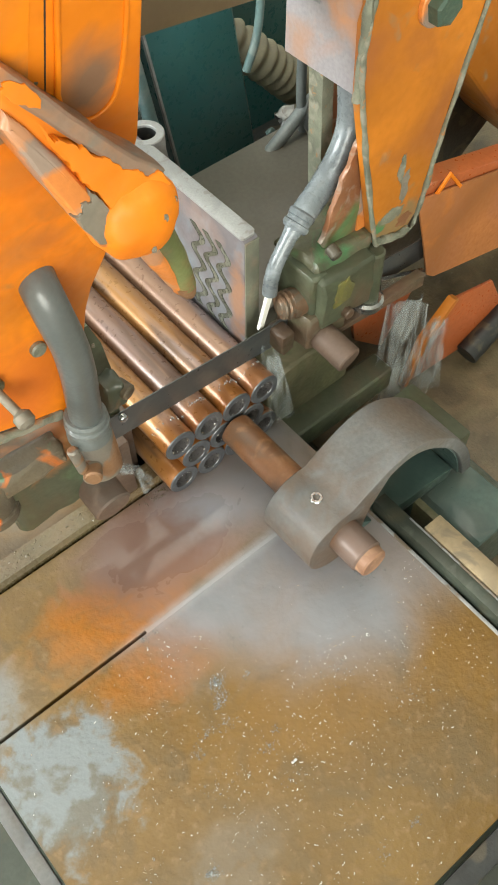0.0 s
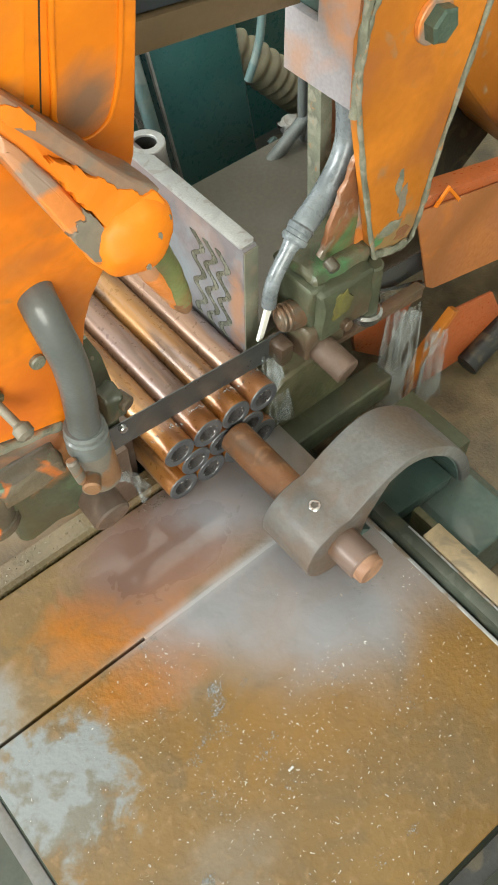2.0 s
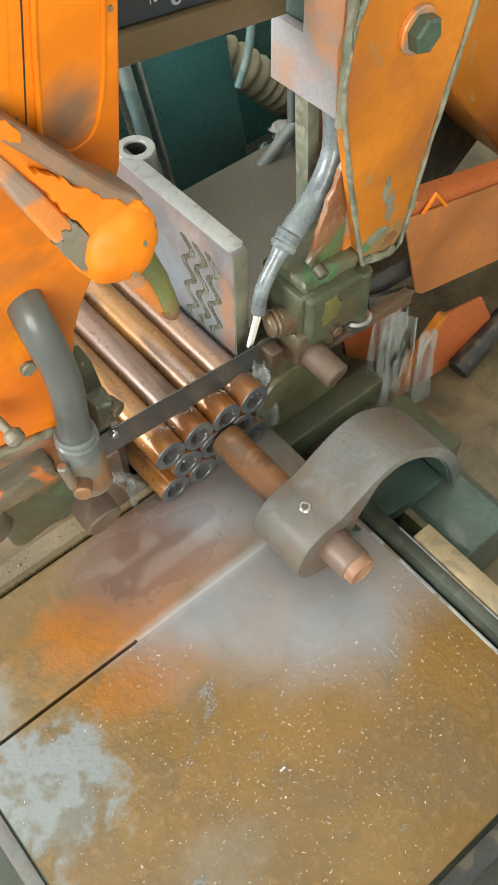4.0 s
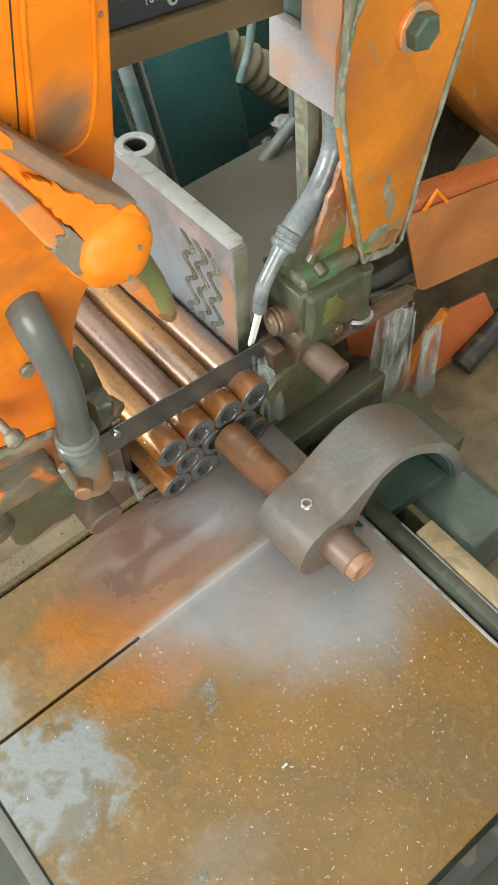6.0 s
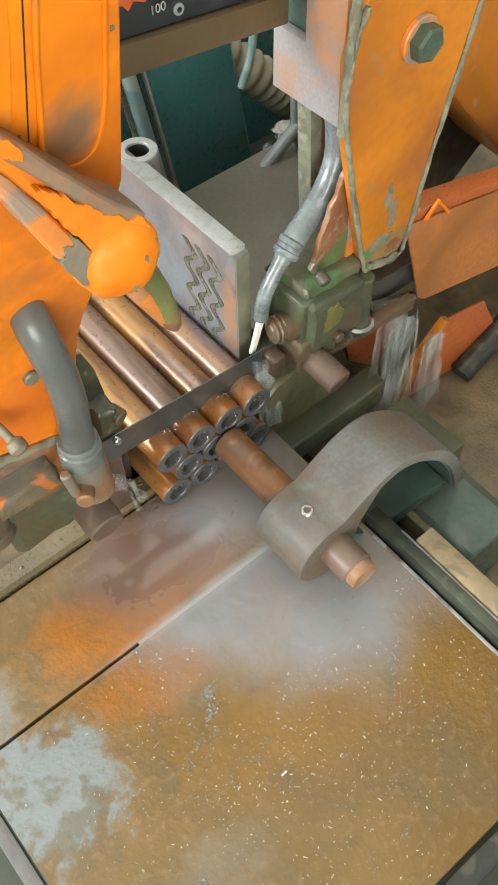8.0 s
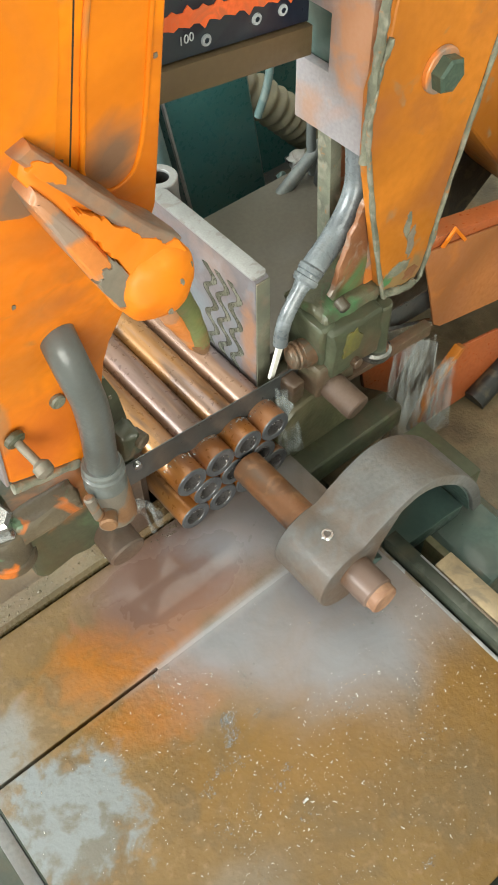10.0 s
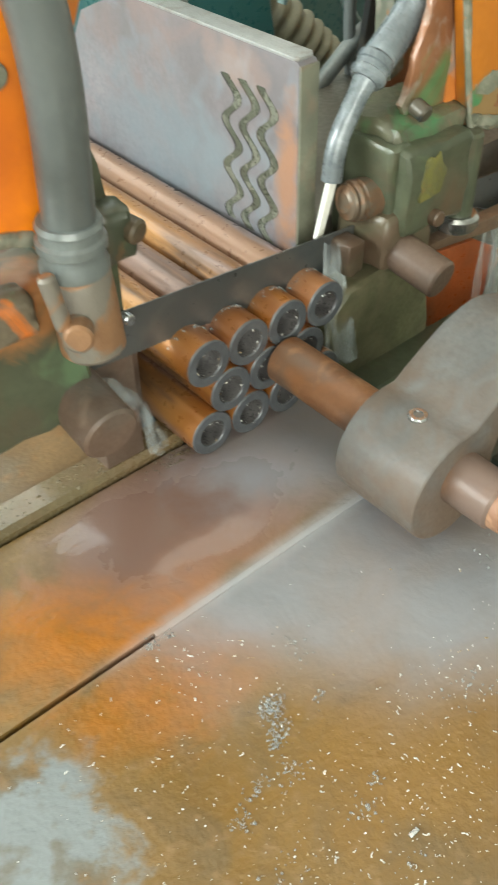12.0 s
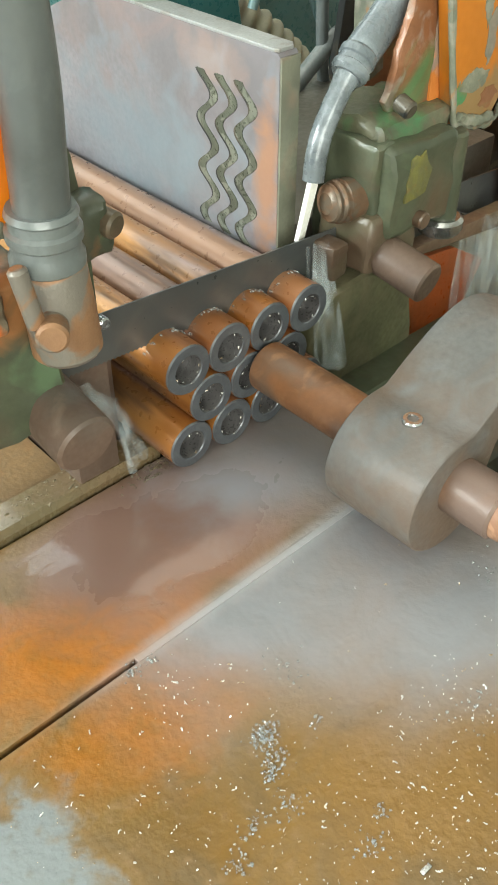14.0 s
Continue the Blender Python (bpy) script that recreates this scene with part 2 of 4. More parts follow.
def pipe_material():
    """Drawn brown pipe: streaks along its length, golden and lilac-grey stains, washed orange by coolant at the sawn end."""
    m = mat("copper_brown_pipe", (0.31, 0.140, 0.042), 0.31, 0.25, None, 0.0, 14, 160, 0.05, 0.22, None, 0, 0.28, 0.2, None, None, 0.2)
    n, l = m.node_tree.nodes, m.node_tree.links
    b = n["Principled BSDF"]
    col = b.inputs["Base Color"].links[0].from_socket
    tc, info, mp, ad = (n.new("ShaderNode" + k) for k in ("TexCoord", "ObjectInfo", "Mapping", "VectorMath"))
    mp.inputs["Scale"].default_value = (30, 4.5, 30)
    l.new(tc.outputs["Object"], mp.inputs["Vector"])
    ad.operation = "ADD"
    l.new(mp.outputs[0], ad.inputs[0])
    sc = n.new("ShaderNodeMath")
    sc.operation = "MULTIPLY"
    sc.inputs[1].default_value = 37.0
    l.new(info.outputs["Random"], sc.inputs[0])
    l.new(sc.outputs[0], ad.inputs[1])

    def layer(col, colour, scale, lo, hi, top, source=None):
        rg, mx = n.new("ShaderNodeMapRange"), n.new("ShaderNodeMix")
        if source is None:
            nz = n.new("ShaderNodeTexNoise")
            nz.inputs["Scale"].default_value, nz.inputs["Detail"].default_value, nz.inputs["Distortion"].default_value = scale, 5, 0.5
            l.new(ad.outputs[0], nz.inputs["Vector"])
            source = nz.outputs["Fac"]
        for i, v in enumerate((lo, hi, 0.0, top)):
            rg.inputs[i + 1].default_value = v
        l.new(source, rg.inputs[0])
        mx.data_type = "RGBA"
        l.new(rg.outputs[0], mx.inputs[0])
        l.new(col, mx.inputs[6])
        mx.inputs[7].default_value = (*colour, 1)
        return mx.outputs[2]

    col = layer(col, (0.40, 0.20, 0.065), 0.6, 0.44, 0.58, 0.8)
    col = layer(col, (0.26, 0.20, 0.195), 0.9, 0.47, 0.58, 0.85)
    col = layer(col, (0.20, 0.145, 0.135), 1.0, 0.45, 0.75, 0.55, info.outputs["Random"])
    col = layer(col, (0.085, 0.048, 0.030), 1.3, 0.50, 0.60, 0.85)
    sep = n.new("ShaderNodeSeparateXYZ")
    l.new(tc.outputs["Object"], sep.inputs[0])
    col = layer(col, (0.34, 0.115, 0.018), 1.0, 0.034, 0.012, 0.6, sep.outputs["Y"])
    l.new(col, b.inputs["Base Color"])
    return m


PIPE = pipe_material()

# rust and dirt with a place of their own
stain(PLATE, (246, 157, 132), (40, 11, 52), (0.38, 0.20, 0.115), 0.85, 2.2)
stain(PLATE, (246, 290, 120), (40, 90, 40), (0.22, 0.265, 0.30), 0.7, 1.2)
stain(PLATE, (246, 210, 205), (40, 30, 14), (0.36, 0.25, 0.21), 0.5, 2.0)
stain(PINK_WORN, (326, 120, 425), (30, 34, 48), (0.60, 0.26, 0.10), 0.75, 2.4, 0.5)
stain(PINK_WORN, (326, 175, 345), (30, 14, 16), (0.42, 0.22, 0.12), 0.6, 2.4, 0.5)
stain(ORANGE, (52, 92, 300), (26, 60, 50), (0.46, 0.15, 0.03), 0.7, 1.8, 0.6)
stain(ORANGE, (-5, 92, 245), (34, 60, 26), (0.62, 0.13, 0.02), 0.6, 1.8, 0.6)
stain(ORANGE, (-26, 92, 300), (7, 60, 34), (0.25, 0.22, 0.12), 0.7, 2.6, 0.3)
stain(ORANGE, (20, 92, 398), (24, 60, 14), (0.40, 0.15, 0.04), 0.6, 1.8, 0.6)
stain(ORANGE, (2, 92, 335), (26, 60, 34), (0.60, 0.19, 0.02), 0.6, 2.2, 0.6)
stain(ORANGE, (52, 92, 430), (36, 60, 18), (0.48, 0.17, 0.03), 0.6, 2.2, 0.6)
stain(ORANGE, (30, 60, 470), (40, 60, 10), (0.55, 0.19, 0.03), 0.5, 2.4, 0.6)
stain(ORANGE, (14, 92, 262), (46, 60, 34), (0.58, 0.135, 0.012), 0.6, 2.4, 0.6)
stain(ORANGE, (36, 92, 360), (20, 60, 46), (0.60, 0.15, 0.012), 0.5, 2.6, 0.5)
stain(SUNK, (54, 30, 505), (18, 150, 22), (0.17, 0.12, 0.085), 0.9, 1.2, 0.6)
stain(SUNK, (4, 30, 508), (22, 150, 24), (0.20, 0.14, 0.09), 0.9, 1.2, 0.6)
stain(ORANGE_DULL, (392, 100, 172), (30, 40, 20), (0.20, 0.17, 0.085), 0.75, 2.6, 0.35)
stain(ORANGE_DULL, (440, 105, 140), (22, 40, 40), (0.38, 0.13, 0.04), 0.6, 2.0, 0.6)

stain(GREASY, (0, 86, 176), (50, 30, 22), (0.36, 0.15, 0.05), 0.75, 2.8, 0.35)
stain(GREASY, (48, 86, 132), (30, 30, 16), (0.12, 0.19, 0.10), 0.7, 2.6, 0.35)
stain(ROD, (189, -78, 51), (40, 24, 40), (0.165, 0.118, 0.098), 0.85, 1.2, 0.4)
stain(CLAMP, (186, -50, 34), (56, 50, 42), (0.15, 0.098, 0.064), 0.8, 1.8, 0.5)
stain(CLAMP, (300, -30, 98), (40, 40, 20), (0.16, 0.12, 0.085), 0.6, 2.0, 0.5)


def water_material(name, colour, clear):
    m = bpy.data.materials.new(name)
    m.use_nodes = True
    b = m.node_tree.nodes["Principled BSDF"]
    b.inputs["Base Color"].default_value = (*colour, 1)
    b.inputs["Roughness"].default_value = 0.12
    b.inputs["Transmission Weight"].default_value = clear
    b.inputs["IOR"].default_value = 1.33
    return m


def film_material():
    """A torn sheet of falling coolant: milky streaks with clear gaps between them."""
    m = bpy.data.materials.new("falling_coolant_film")
    m.use_nodes = True
    n, l = m.node_tree.nodes, m.node_tree.links
    b = n["Principled BSDF"]
    b.inputs["Base Color"].default_value = (0.70, 0.78, 0.80, 1)
    b.inputs["Roughness"].default_value = 0.22
    b.inputs["Transmission Weight"].default_value = 0.35
    b.inputs["IOR"].default_value = 1.2
    tc, mp, nz, rg = (n.new("ShaderNode" + k) for k in ("TexCoord", "Mapping", "TexNoise", "MapRange"))
    mp.inputs["Scale"].default_value = (75, 75, 17)
    l.new(tc.outputs["Object"], mp.inputs["Vector"])
    l.new(mp.outputs[0], nz.inputs["Vector"])
    nz.inputs["Scale"].default_value, nz.inputs["Detail"].default_value, nz.inputs["Distortion"].default_value = 1.0, 5, 0.9
    for i, v in enumerate((0.38, 0.80, 0.0, 0.46)):
        rg.inputs[i + 1].default_value = v
    l.new(nz.outputs["Fac"], rg.inputs[0])
    l.new(rg.outputs[0], b.inputs["Alpha"])
    return m


FILM = film_material()
FOAM = water_material("coolant_foam", (0.80, 0.83, 0.83), 0.78)

# ---------------------------------------------------------------- mesh helpers (millimetres)
MM = 0.001


def B():
    return bmesh.new()


def box(bm, x0, x1, y0, y1, z0, z1, bevel=0.0, seg=2):
    v = bmesh.ops.create_cube(bm, size=1.0)["verts"]
    for p in v:
        p.co = Vector(((x0 + x1) / 2 + p.co.x * (x1 - x0), (y0 + y1) / 2 + p.co.y * (y1 - y0), (z0 + z1) / 2 + p.co.z * (z1 - z0)))
    if bevel:
        bmesh.ops.bevel(bm, geom=list({e for p in v for e in p.link_edges}), offset=bevel, segments=seg, profile=0.6, affect="EDGES")
    return bm


def prism(bm, poly, axis, a, b, bevel=0.0, seg=2):
    """A polygon extruded along an axis from a to b. axis y: poly is (x, z); x: (y, z); z: (x, y)."""
    def put(u, v, w):
        return {"y": (u, w, v), "x": (w, u, v), "z": (u, v, w)}[axis]

    low = [bm.verts.new(put(u, v, a)) for u, v in poly]
    high = [bm.verts.new(put(u, v, b)) for u, v in poly]
    faces = [bm.faces.new(low), bm.faces.new(high)]
    for i in range(len(poly)):
        j = (i + 1) % len(poly)
        faces.append(bm.faces.new((low[i], low[j], high[j], high[i])))
    bmesh.ops.recalc_face_normals(bm, faces=faces)
    if bevel:
        bmesh.ops.bevel(bm, geom=[e for e in {e for f in faces[:2] for e in f.edges}], offset=bevel, segments=seg, profile=0.6, affect="EDGES")
    return bm


def lathe(bm, p, q, rings, seg=28):
    """Rings of (fraction of the way from p to q, radius); radius 0 closes the end."""
    p, q = Vector(p), Vector(q)
    d = (q - p).normalized()
    u = d.orthogonal().normalized()
    w = d.cross(u)
    last = None
    for f, r in rings:
        c = p.lerp(q, f)
        ring = [bm.verts.new(c)] if r == 0 else [bm.verts.new(c + r * (math.cos(2 * math.pi * k / seg) * u + math.sin(2 * math.pi * k / seg) * w)) for k in range(seg)]
        if last:
            for k in range(seg):
                j = (k + 1) % seg
                if len(last) == 1 and len(ring) > 1:
                    bm.faces.new((last[0], ring[j], ring[k]))
                elif len(ring) == 1 and len(last) > 1:
                    bm.faces.new((last[k], last[j], ring[0]))
                elif len(ring) > 1:
                    bm.faces.new((last[k], last[j], ring[j], ring[k]))
        last = ring
    bmesh.ops.recalc_face_normals(bm, faces=bm.faces[:])
    return bm


def rod(bm, p, q, r, chamfer=1.5, seg=28):
    n = (Vector(q) - Vector(p)).length
    c = min(0.45, chamfer / n)
    return lathe(bm, p, q, [(0, 0), (0, r - chamfer), (c, r), (1 - c, r), (1, r - chamfer), (1, 0)], seg)


def spline(points, n=10):
    pts = [Vector(p) for p in points]
    pts = [2 * pts[0] - pts[1]] + pts + [2 * pts[-1] - pts[-2]]
    out = []
    for i in range(1, len(pts) - 2):
        a, b, c, d = pts[i - 1 : i + 3]
        for k in range(n):
            s = k / n
            out.append(0.5 * (2 * b + (c - a) * s + (2 * a - 5 * b + 4 * c - d) * s * s + (3 * b - a - 3 * c + d) * s ** 3))
    return out + [pts[-2]]


def sweep(bm, points, r, seg=18, n=10, ribs=None):
    """A round hose along a smooth line. r: one radius, or a function of the fraction along it."""
    line = spline(points, n)
    up = Vector((0.31, 0.2, 0.93))
    last = None
    for i, p in enumerate(line):
        d = (line[min(i + 1, len(line) - 1)] - line[max(i - 1, 0)]).normalized()
        u = (up - up.dot(d) * d).normalized()
        up = u
        w = d.cross(u)
        f = i / (len(line) - 1)
        rr = r(f) if callable(r) else r
        ring = [bm.verts.new(p + rr * (math.cos(2 * math.pi * k / seg) * u + math.sin(2 * math.pi * k / seg) * w)) for k in range(seg)]
        if last:
            for k in range(seg):
                bm.faces.new((last[k], last[(k + 1) % seg], ring[(k + 1) % seg], ring[k]))
        else:
            bm.faces.new(ring[::-1])
        last = ring
    bm.faces.new(last)
    bmesh.ops.recalc_face_normals(bm, faces=bm.faces[:])
    return bm


def ragged(poly, amount, seed=0, pieces=4):
    """Tears a polygon's outline: each side is cut up and its points are moved unevenly."""
    rnd = random.Random(seed)
    out = []
    for (a, b), (c, d) in zip(poly, poly[1:] + poly[:1]):
        for k in range(pieces):
            f = k / pieces
            out.append((a + (c - a) * f + rnd.uniform(-amount, amount), b + (d - b) * f + rnd.uniform(-amount, amount)))
    return out


def rough_up(bm, amount, scale=0.05):
    for v in bm.verts:
        v.co += amount * noise.noise_vector(v.co * scale)
    return bm


def lump(bm, amount, scale=0.06, cuts=4):
    """Breaks up clean castings: finer faces, then uneven at two scales."""
    bmesh.ops.subdivide_edges(bm, edges=[e for e in bm.edges if e.calc_length() > 9], cuts=cuts, use_grid_fill=True)
    bmesh.ops.triangulate(bm, faces=[f for f in bm.faces if len(f.verts) > 4])
    for v in bm.verts:
        v.co += amount * noise.noise_vector(v.co * scale) + 0.35 * amount * noise.noise_vector(v.co * scale * 4)
    return bm


def part(name, bm, material, parent=None, label="", smooth=35):
    me = bpy.data.meshes.new(name)
    bm.transform(Matrix.Scale(MM, 4))
    bm.to_mesh(me)
    bm.free()
    me.materials.append(material)
    if smooth:
        me.shade_smooth()
        me.set_sharp_from_angle(angle=radians(smooth))
    ob = new(name, me)
    if parent:
        ob.parent = parent
    if label:
        ob["label"] = label
    return ob


def thing(name, label, category, group="", kind=""):
    return tagged(new(name), label, category, group, kind)


# ---------------------------------------------------------------- setting
def slab(name, x0, x1, y0, y1, z0, z1, material, label, category):
    ob = part(name, box(B(), x0, x1, y0, y1, z0, z1), material)
    return tagged(ob, label, category, kind="structure")


slab("floor", -4000, 5000, -4000, 5000, -800, -760, FLOOR, "dark oily concrete workshop floor", "floor")
slab("wall_north", -4000, 5000, 5000, 5100, -760, 3000, WALLM, "plain pale workshop wall", "wall")
slab("wall_south", -4000, 5000, -4100, -4000, -760, 3000, WALLM, "plain pale workshop wall", "wall")
slab("wall_west", -4100, -4000, -4000, 5000, -760, 3000, WALLM, "plain pale workshop wall", "wall")
slab("wall_east", 5000, 5100, -4000, 5000, -760, 3000, WALLM, "plain pale workshop wall", "wall")
slab("ceiling", -4000, 5000, -4000, 5000, 3000, 3100, WALLM, "plain workshop ceiling", "ceiling")


# ---------------------------------------------------------------- table
def table_material():
    """Wet steel table: rust and brown coolant, bare grey corners, a coolant sheet round the stop bar with its pale
    reflection painted in.
    """
    m = bpy.data.materials.new("wet_rusty_table")
    m.use_nodes = True
    t = m.node_tree
    n, l = t.nodes, t.links
    b = n["Principled BSDF"]
    co = n.new("ShaderNodeTexCoord").outputs["Object"]

    def node(kind, **values):
        x = n.new(kind)
        for k, v in values.items():
            x.inputs[k.replace("_", " ")].default_value = v
        return x

    def noise_at(sc, detail, dist=0.0):
        x = node("ShaderNodeTexNoise", Scale=sc, Detail=detail, Distortion=dist)
        l.new(co, x.inputs["Vector"])
        return x.outputs["Fac"]

    def step(sock, lo, hi, a=0.0, c=1.0):
        x = n.new("ShaderNodeMapRange")
        x.interpolation_type = "SMOOTHSTEP"
        for i, v in enumerate((lo, hi, a, c)):
            x.inputs[i + 1].default_value = v
        l.new(sock, x.inputs[0])
        return x.outputs[0]

    def maths(op, a, c):
        x = n.new("ShaderNodeMath")
        x.operation = op
        for i, v in enumerate((a, c)):
            if isinstance(v, (int, float)):
                x.inputs[i].default_value = v
            else:
                l.new(v, x.inputs[i])
        return x.outputs[0]

    def mix(fac, a, c):
        x = n.new("ShaderNodeMix")
        x.data_type = "RGBA"
        l.new(fac, x.inputs[0])
        for s, v in ((x.inputs[6], a), (x.inputs[7], c)):
            if isinstance(v, tuple):
                s.default_value = (*v, 1)
            else:
                l.new(v, s)
        return x.outputs[2]

    def blot(cx, cy, rx, ry, wobble, soft, noise_sock):
        """A stain of its own shape: an uneven ellipse on the table, in metres."""
        x = n.new("ShaderNodeMapping")
        x.vector_type = "TEXTURE"
        x.inputs["Location"].default_value = (cx, cy, 0)
        x.inputs["Scale"].default_value = (rx, ry, 1.0)
        l.new(co, x.inputs["Vector"])
        d = n.new("ShaderNodeVectorMath")
        d.operation = "LENGTH"
        l.new(x.outputs[0], d.inputs[0])
        v = maths("ADD", d.outputs["Value"], maths("MULTIPLY", maths("SUBTRACT", noise_sock, 0.5), wobble))
        return step(v, 1.0 - soft, 1.0 + soft, 1.0, 0.0)

    broad, mid, fine, tiny = noise_at(7, 6, 0.7), noise_at(24, 6, 0.8), noise_at(110, 5), noise_at(300, 3)
    col = mix(step(broad, 0.33, 0.67), (0.138, 0.078, 0.018), (0.180, 0.106, 0.028))
    col = mix(step(mid, 0.45, 0.70), col, (0.130, 0.083, 0.031))
    col = mix(step(fine, 0.52, 0.72, 0, 0.6), col, (0.225, 0.135, 0.058))
    torn = maths("ADD", maths("MULTIPLY", mid, 0.72), maths("MULTIPLY", fine, 0.28))
    orange = maths("MAXIMUM", blot(0.000, 0.034, 0.084, 0.042, 2.4, 0.36, torn), maths("MULTIPLY", blot(-0.002, -0.028, 0.050, 0.032, 2.6, 0.5, torn), 0.8))
    col = mix(maths("MULTIPLY", orange, maths("MULTIPLY", step(fine, 0.3, 0.62, 0.6, 1.0), 0.85)), col, (0.36, 0.118, 0.005))
    warm = maths("MULTIPLY", maths("MAXIMUM", blot(0.100, -0.135, 0.110, 0.055, 2.2, 0.5, torn), blot(0.215, -0.185, 0.060, 0.050, 2.2, 0.5, torn)), 0.6)
    col = mix(warm, col, (0.205, 0.100, 0.011))
    grey = maths("MAXIMUM", blot(-0.128, -0.064, 0.054, 0.060, 2.2, 0.22, torn), maths("MULTIPLY", blot(-0.185, 0.03, 0.075, 0.05, 1.2, 0.4, mid), 0.8))
    grey = maths("MAXIMUM", grey, maths("MULTIPLY", blot(-0.06, -0.20, 0.05, 0.03, 1.5, 0.5, mid), 0.25))
    col = mix(grey, col, mix(step(torn, 0.48, 0.60), (0.190, 0.210, 0.214), (0.138, 0.128, 0.104)))
    axes = n.new("ShaderNodeSeparateXYZ")
    l.new(co, axes.inputs[0])
    front = step(axes.outputs["Y"], -0.001, 0.004, 1.0, 0.0)
    # coolant sheet: its pale reflection of the light is put into the colour
    milk_sheen = maths("MAXIMUM", maths("MULTIPLY", blot(0.215, -0.01, 0.205, 0.142, 1.0, 0.30, broad), maths("MULTIPLY", front, step(mid, 0.25, 0.75, 1.0, 0.82))), maths("MULTIPLY", blot(0.190, 0.075, 0.085, 0.075, 1.2, 0.5, torn), 0.8))
    col = mix(blot(0.085, 0.070, 0.10, 0.055, 0.8, 0.35, mid), col, (0.160, 0.096, 0.074))
    col = mix(maths("MULTIPLY", milk_sheen, 0.9), col, mix(step(broad, 0.35, 0.65), (0.258, 0.275, 0.305), (0.285, 0.252, 0.250)))
    calm = blot(0.075, 0.062, 0.10, 0.06, 0.6, 0.5, mid)
    puddle = maths("MAXIMUM", blot(0.085, 0.056, 0.068, 0.034, 2.4, 0.06, torn), blot(0.035, 0.090, 0.040, 0.014, 2.0, 0.08, torn))
    haze = maths("MULTIPLY", blot(0.075, 0.020, 0.075, 0.022, 2.4, 0.5, torn), 0.45)
    col = mix(haze, col, (0.25, 0.13, 0.085))
    # soft highlight along the plate joint, painted as a pale band
    seam_highlight = maths("MULTIPLY", blot(0.135, 0.0, 0.13, 0.0065, 1.0, 0.8, torn), 0.6)
    col = mix(seam_highlight, col, (0.36, 0.365, 0.375))
    l.new(col, b.inputs["Base Color"])
    wet = maths("ADD", step(mid, 0.3, 0.7, 0.20, 0.40), maths("MULTIPLY", milk_sheen, 0.18))
    dry = maths("SUBTRACT", 1.0, puddle)
    l.new(maths("ADD", maths("MULTIPLY", maths("ADD", wet, maths("MULTIPLY", grey, 0.12)), dry), 0.10), b.inputs["Roughness"])
    b.inputs["Metallic"].default_value = 0.0
    b.inputs["Coat Weight"].default_value, b.inputs["Coat Roughness"].default_value = 0.10, 0.2
    bp = node("ShaderNodeBump", Strength=0.7, Distance=0.0012)
    l.new(maths("MULTIPLY", maths("ADD", maths("ADD", fine, maths("MULTIPLY", mid, 1.0)), maths("MULTIPLY", tiny, 0.45)), maths("MULTIPLY", maths("SUBTRACT", 1.0, maths("MULTIPLY", calm, 0.95)), maths("SUBTRACT", 1.0, maths("MULTIPLY", milk_sheen, 0.85)))), bp.inputs["Height"])
    l.new(bp.outputs[0], b.inputs["Normal"])
    return m


TABLE = table_material()
# pale colour for strips that paint the highlights on plate and bar edges
CLAMP_EDGE = mat("rubbed_plate_edge", (0.32, 0.33, 0.33), 0.4, 0.3, (0.20, 0.16, 0.12), 0.42, 30, 300, 0.2, 0.2)


def saw_table():
    ob = thing("saw_table", "wet rust-stained steel saw table in two plates", "saw table")
    part("front_plate", box(B(), -166, 249, -312, -1.5, -18, 0, 1.6), TABLE, ob, "wet rusty steel plate with bare grey corner")
    part("rear_plate", box(B(), -164, 256, 1.5, 117, -18, 0, 1.2), TABLE, ob)
    # closes the joint; the table colour paints a highlight along it
    part("seam_fill", box(B(), 6, 248, -2.3, 2.0, -8, 0.3, 0.25), TABLE, ob, "joint between the plates with a painted highlight")
    part("edge_strip", box(B(), -181, -168.5, -330, -4, -22, -3, 1.5), CLAMP, ob, "wet grey steel edge strip")
    # thin pale strip: painted highlight of the table's right edge
    part("side_edge", box(B(), 246.2, 249.8, -311, -3, -6, 0.7, 0.6), CLAMP_EDGE, ob, "pale strip for the highlight on the table edge")
    part("front_strip", box(B(), -181, 262, -334, -316, -30, -8, 1.5), DARK, ob, "dark oily front strip")
    part("cabinet", box(B(), -160, 240, -300, 900, -758, -19, 4), CLAMP_IN, ob, "green painted machine base")
    part("drip_tray", rough_up(box(B(), -420, 250, -520, 118, -110, -70, 3), 1.0), RAIL_DARK, ob, "dark green dirty drip tray")
    return ob


saw_table()


def bed_rail():
    ob = thing("bed_rail", "wet olive steel rail along the vice bed", "rail")
    part("lip", prism(B(), [(119.5, -20), (119.5, 3), (123, 7), (143, 7), (143, -20)], "x", -420, 117, 0.8), OLIVE, ob)
    part("bed", rough_up(box(B(), -420, 60, 144, 420, -30, 3, 1), 0.8), BED, ob, "brown bed covered with wet swarf")
    return ob


bed_rail()


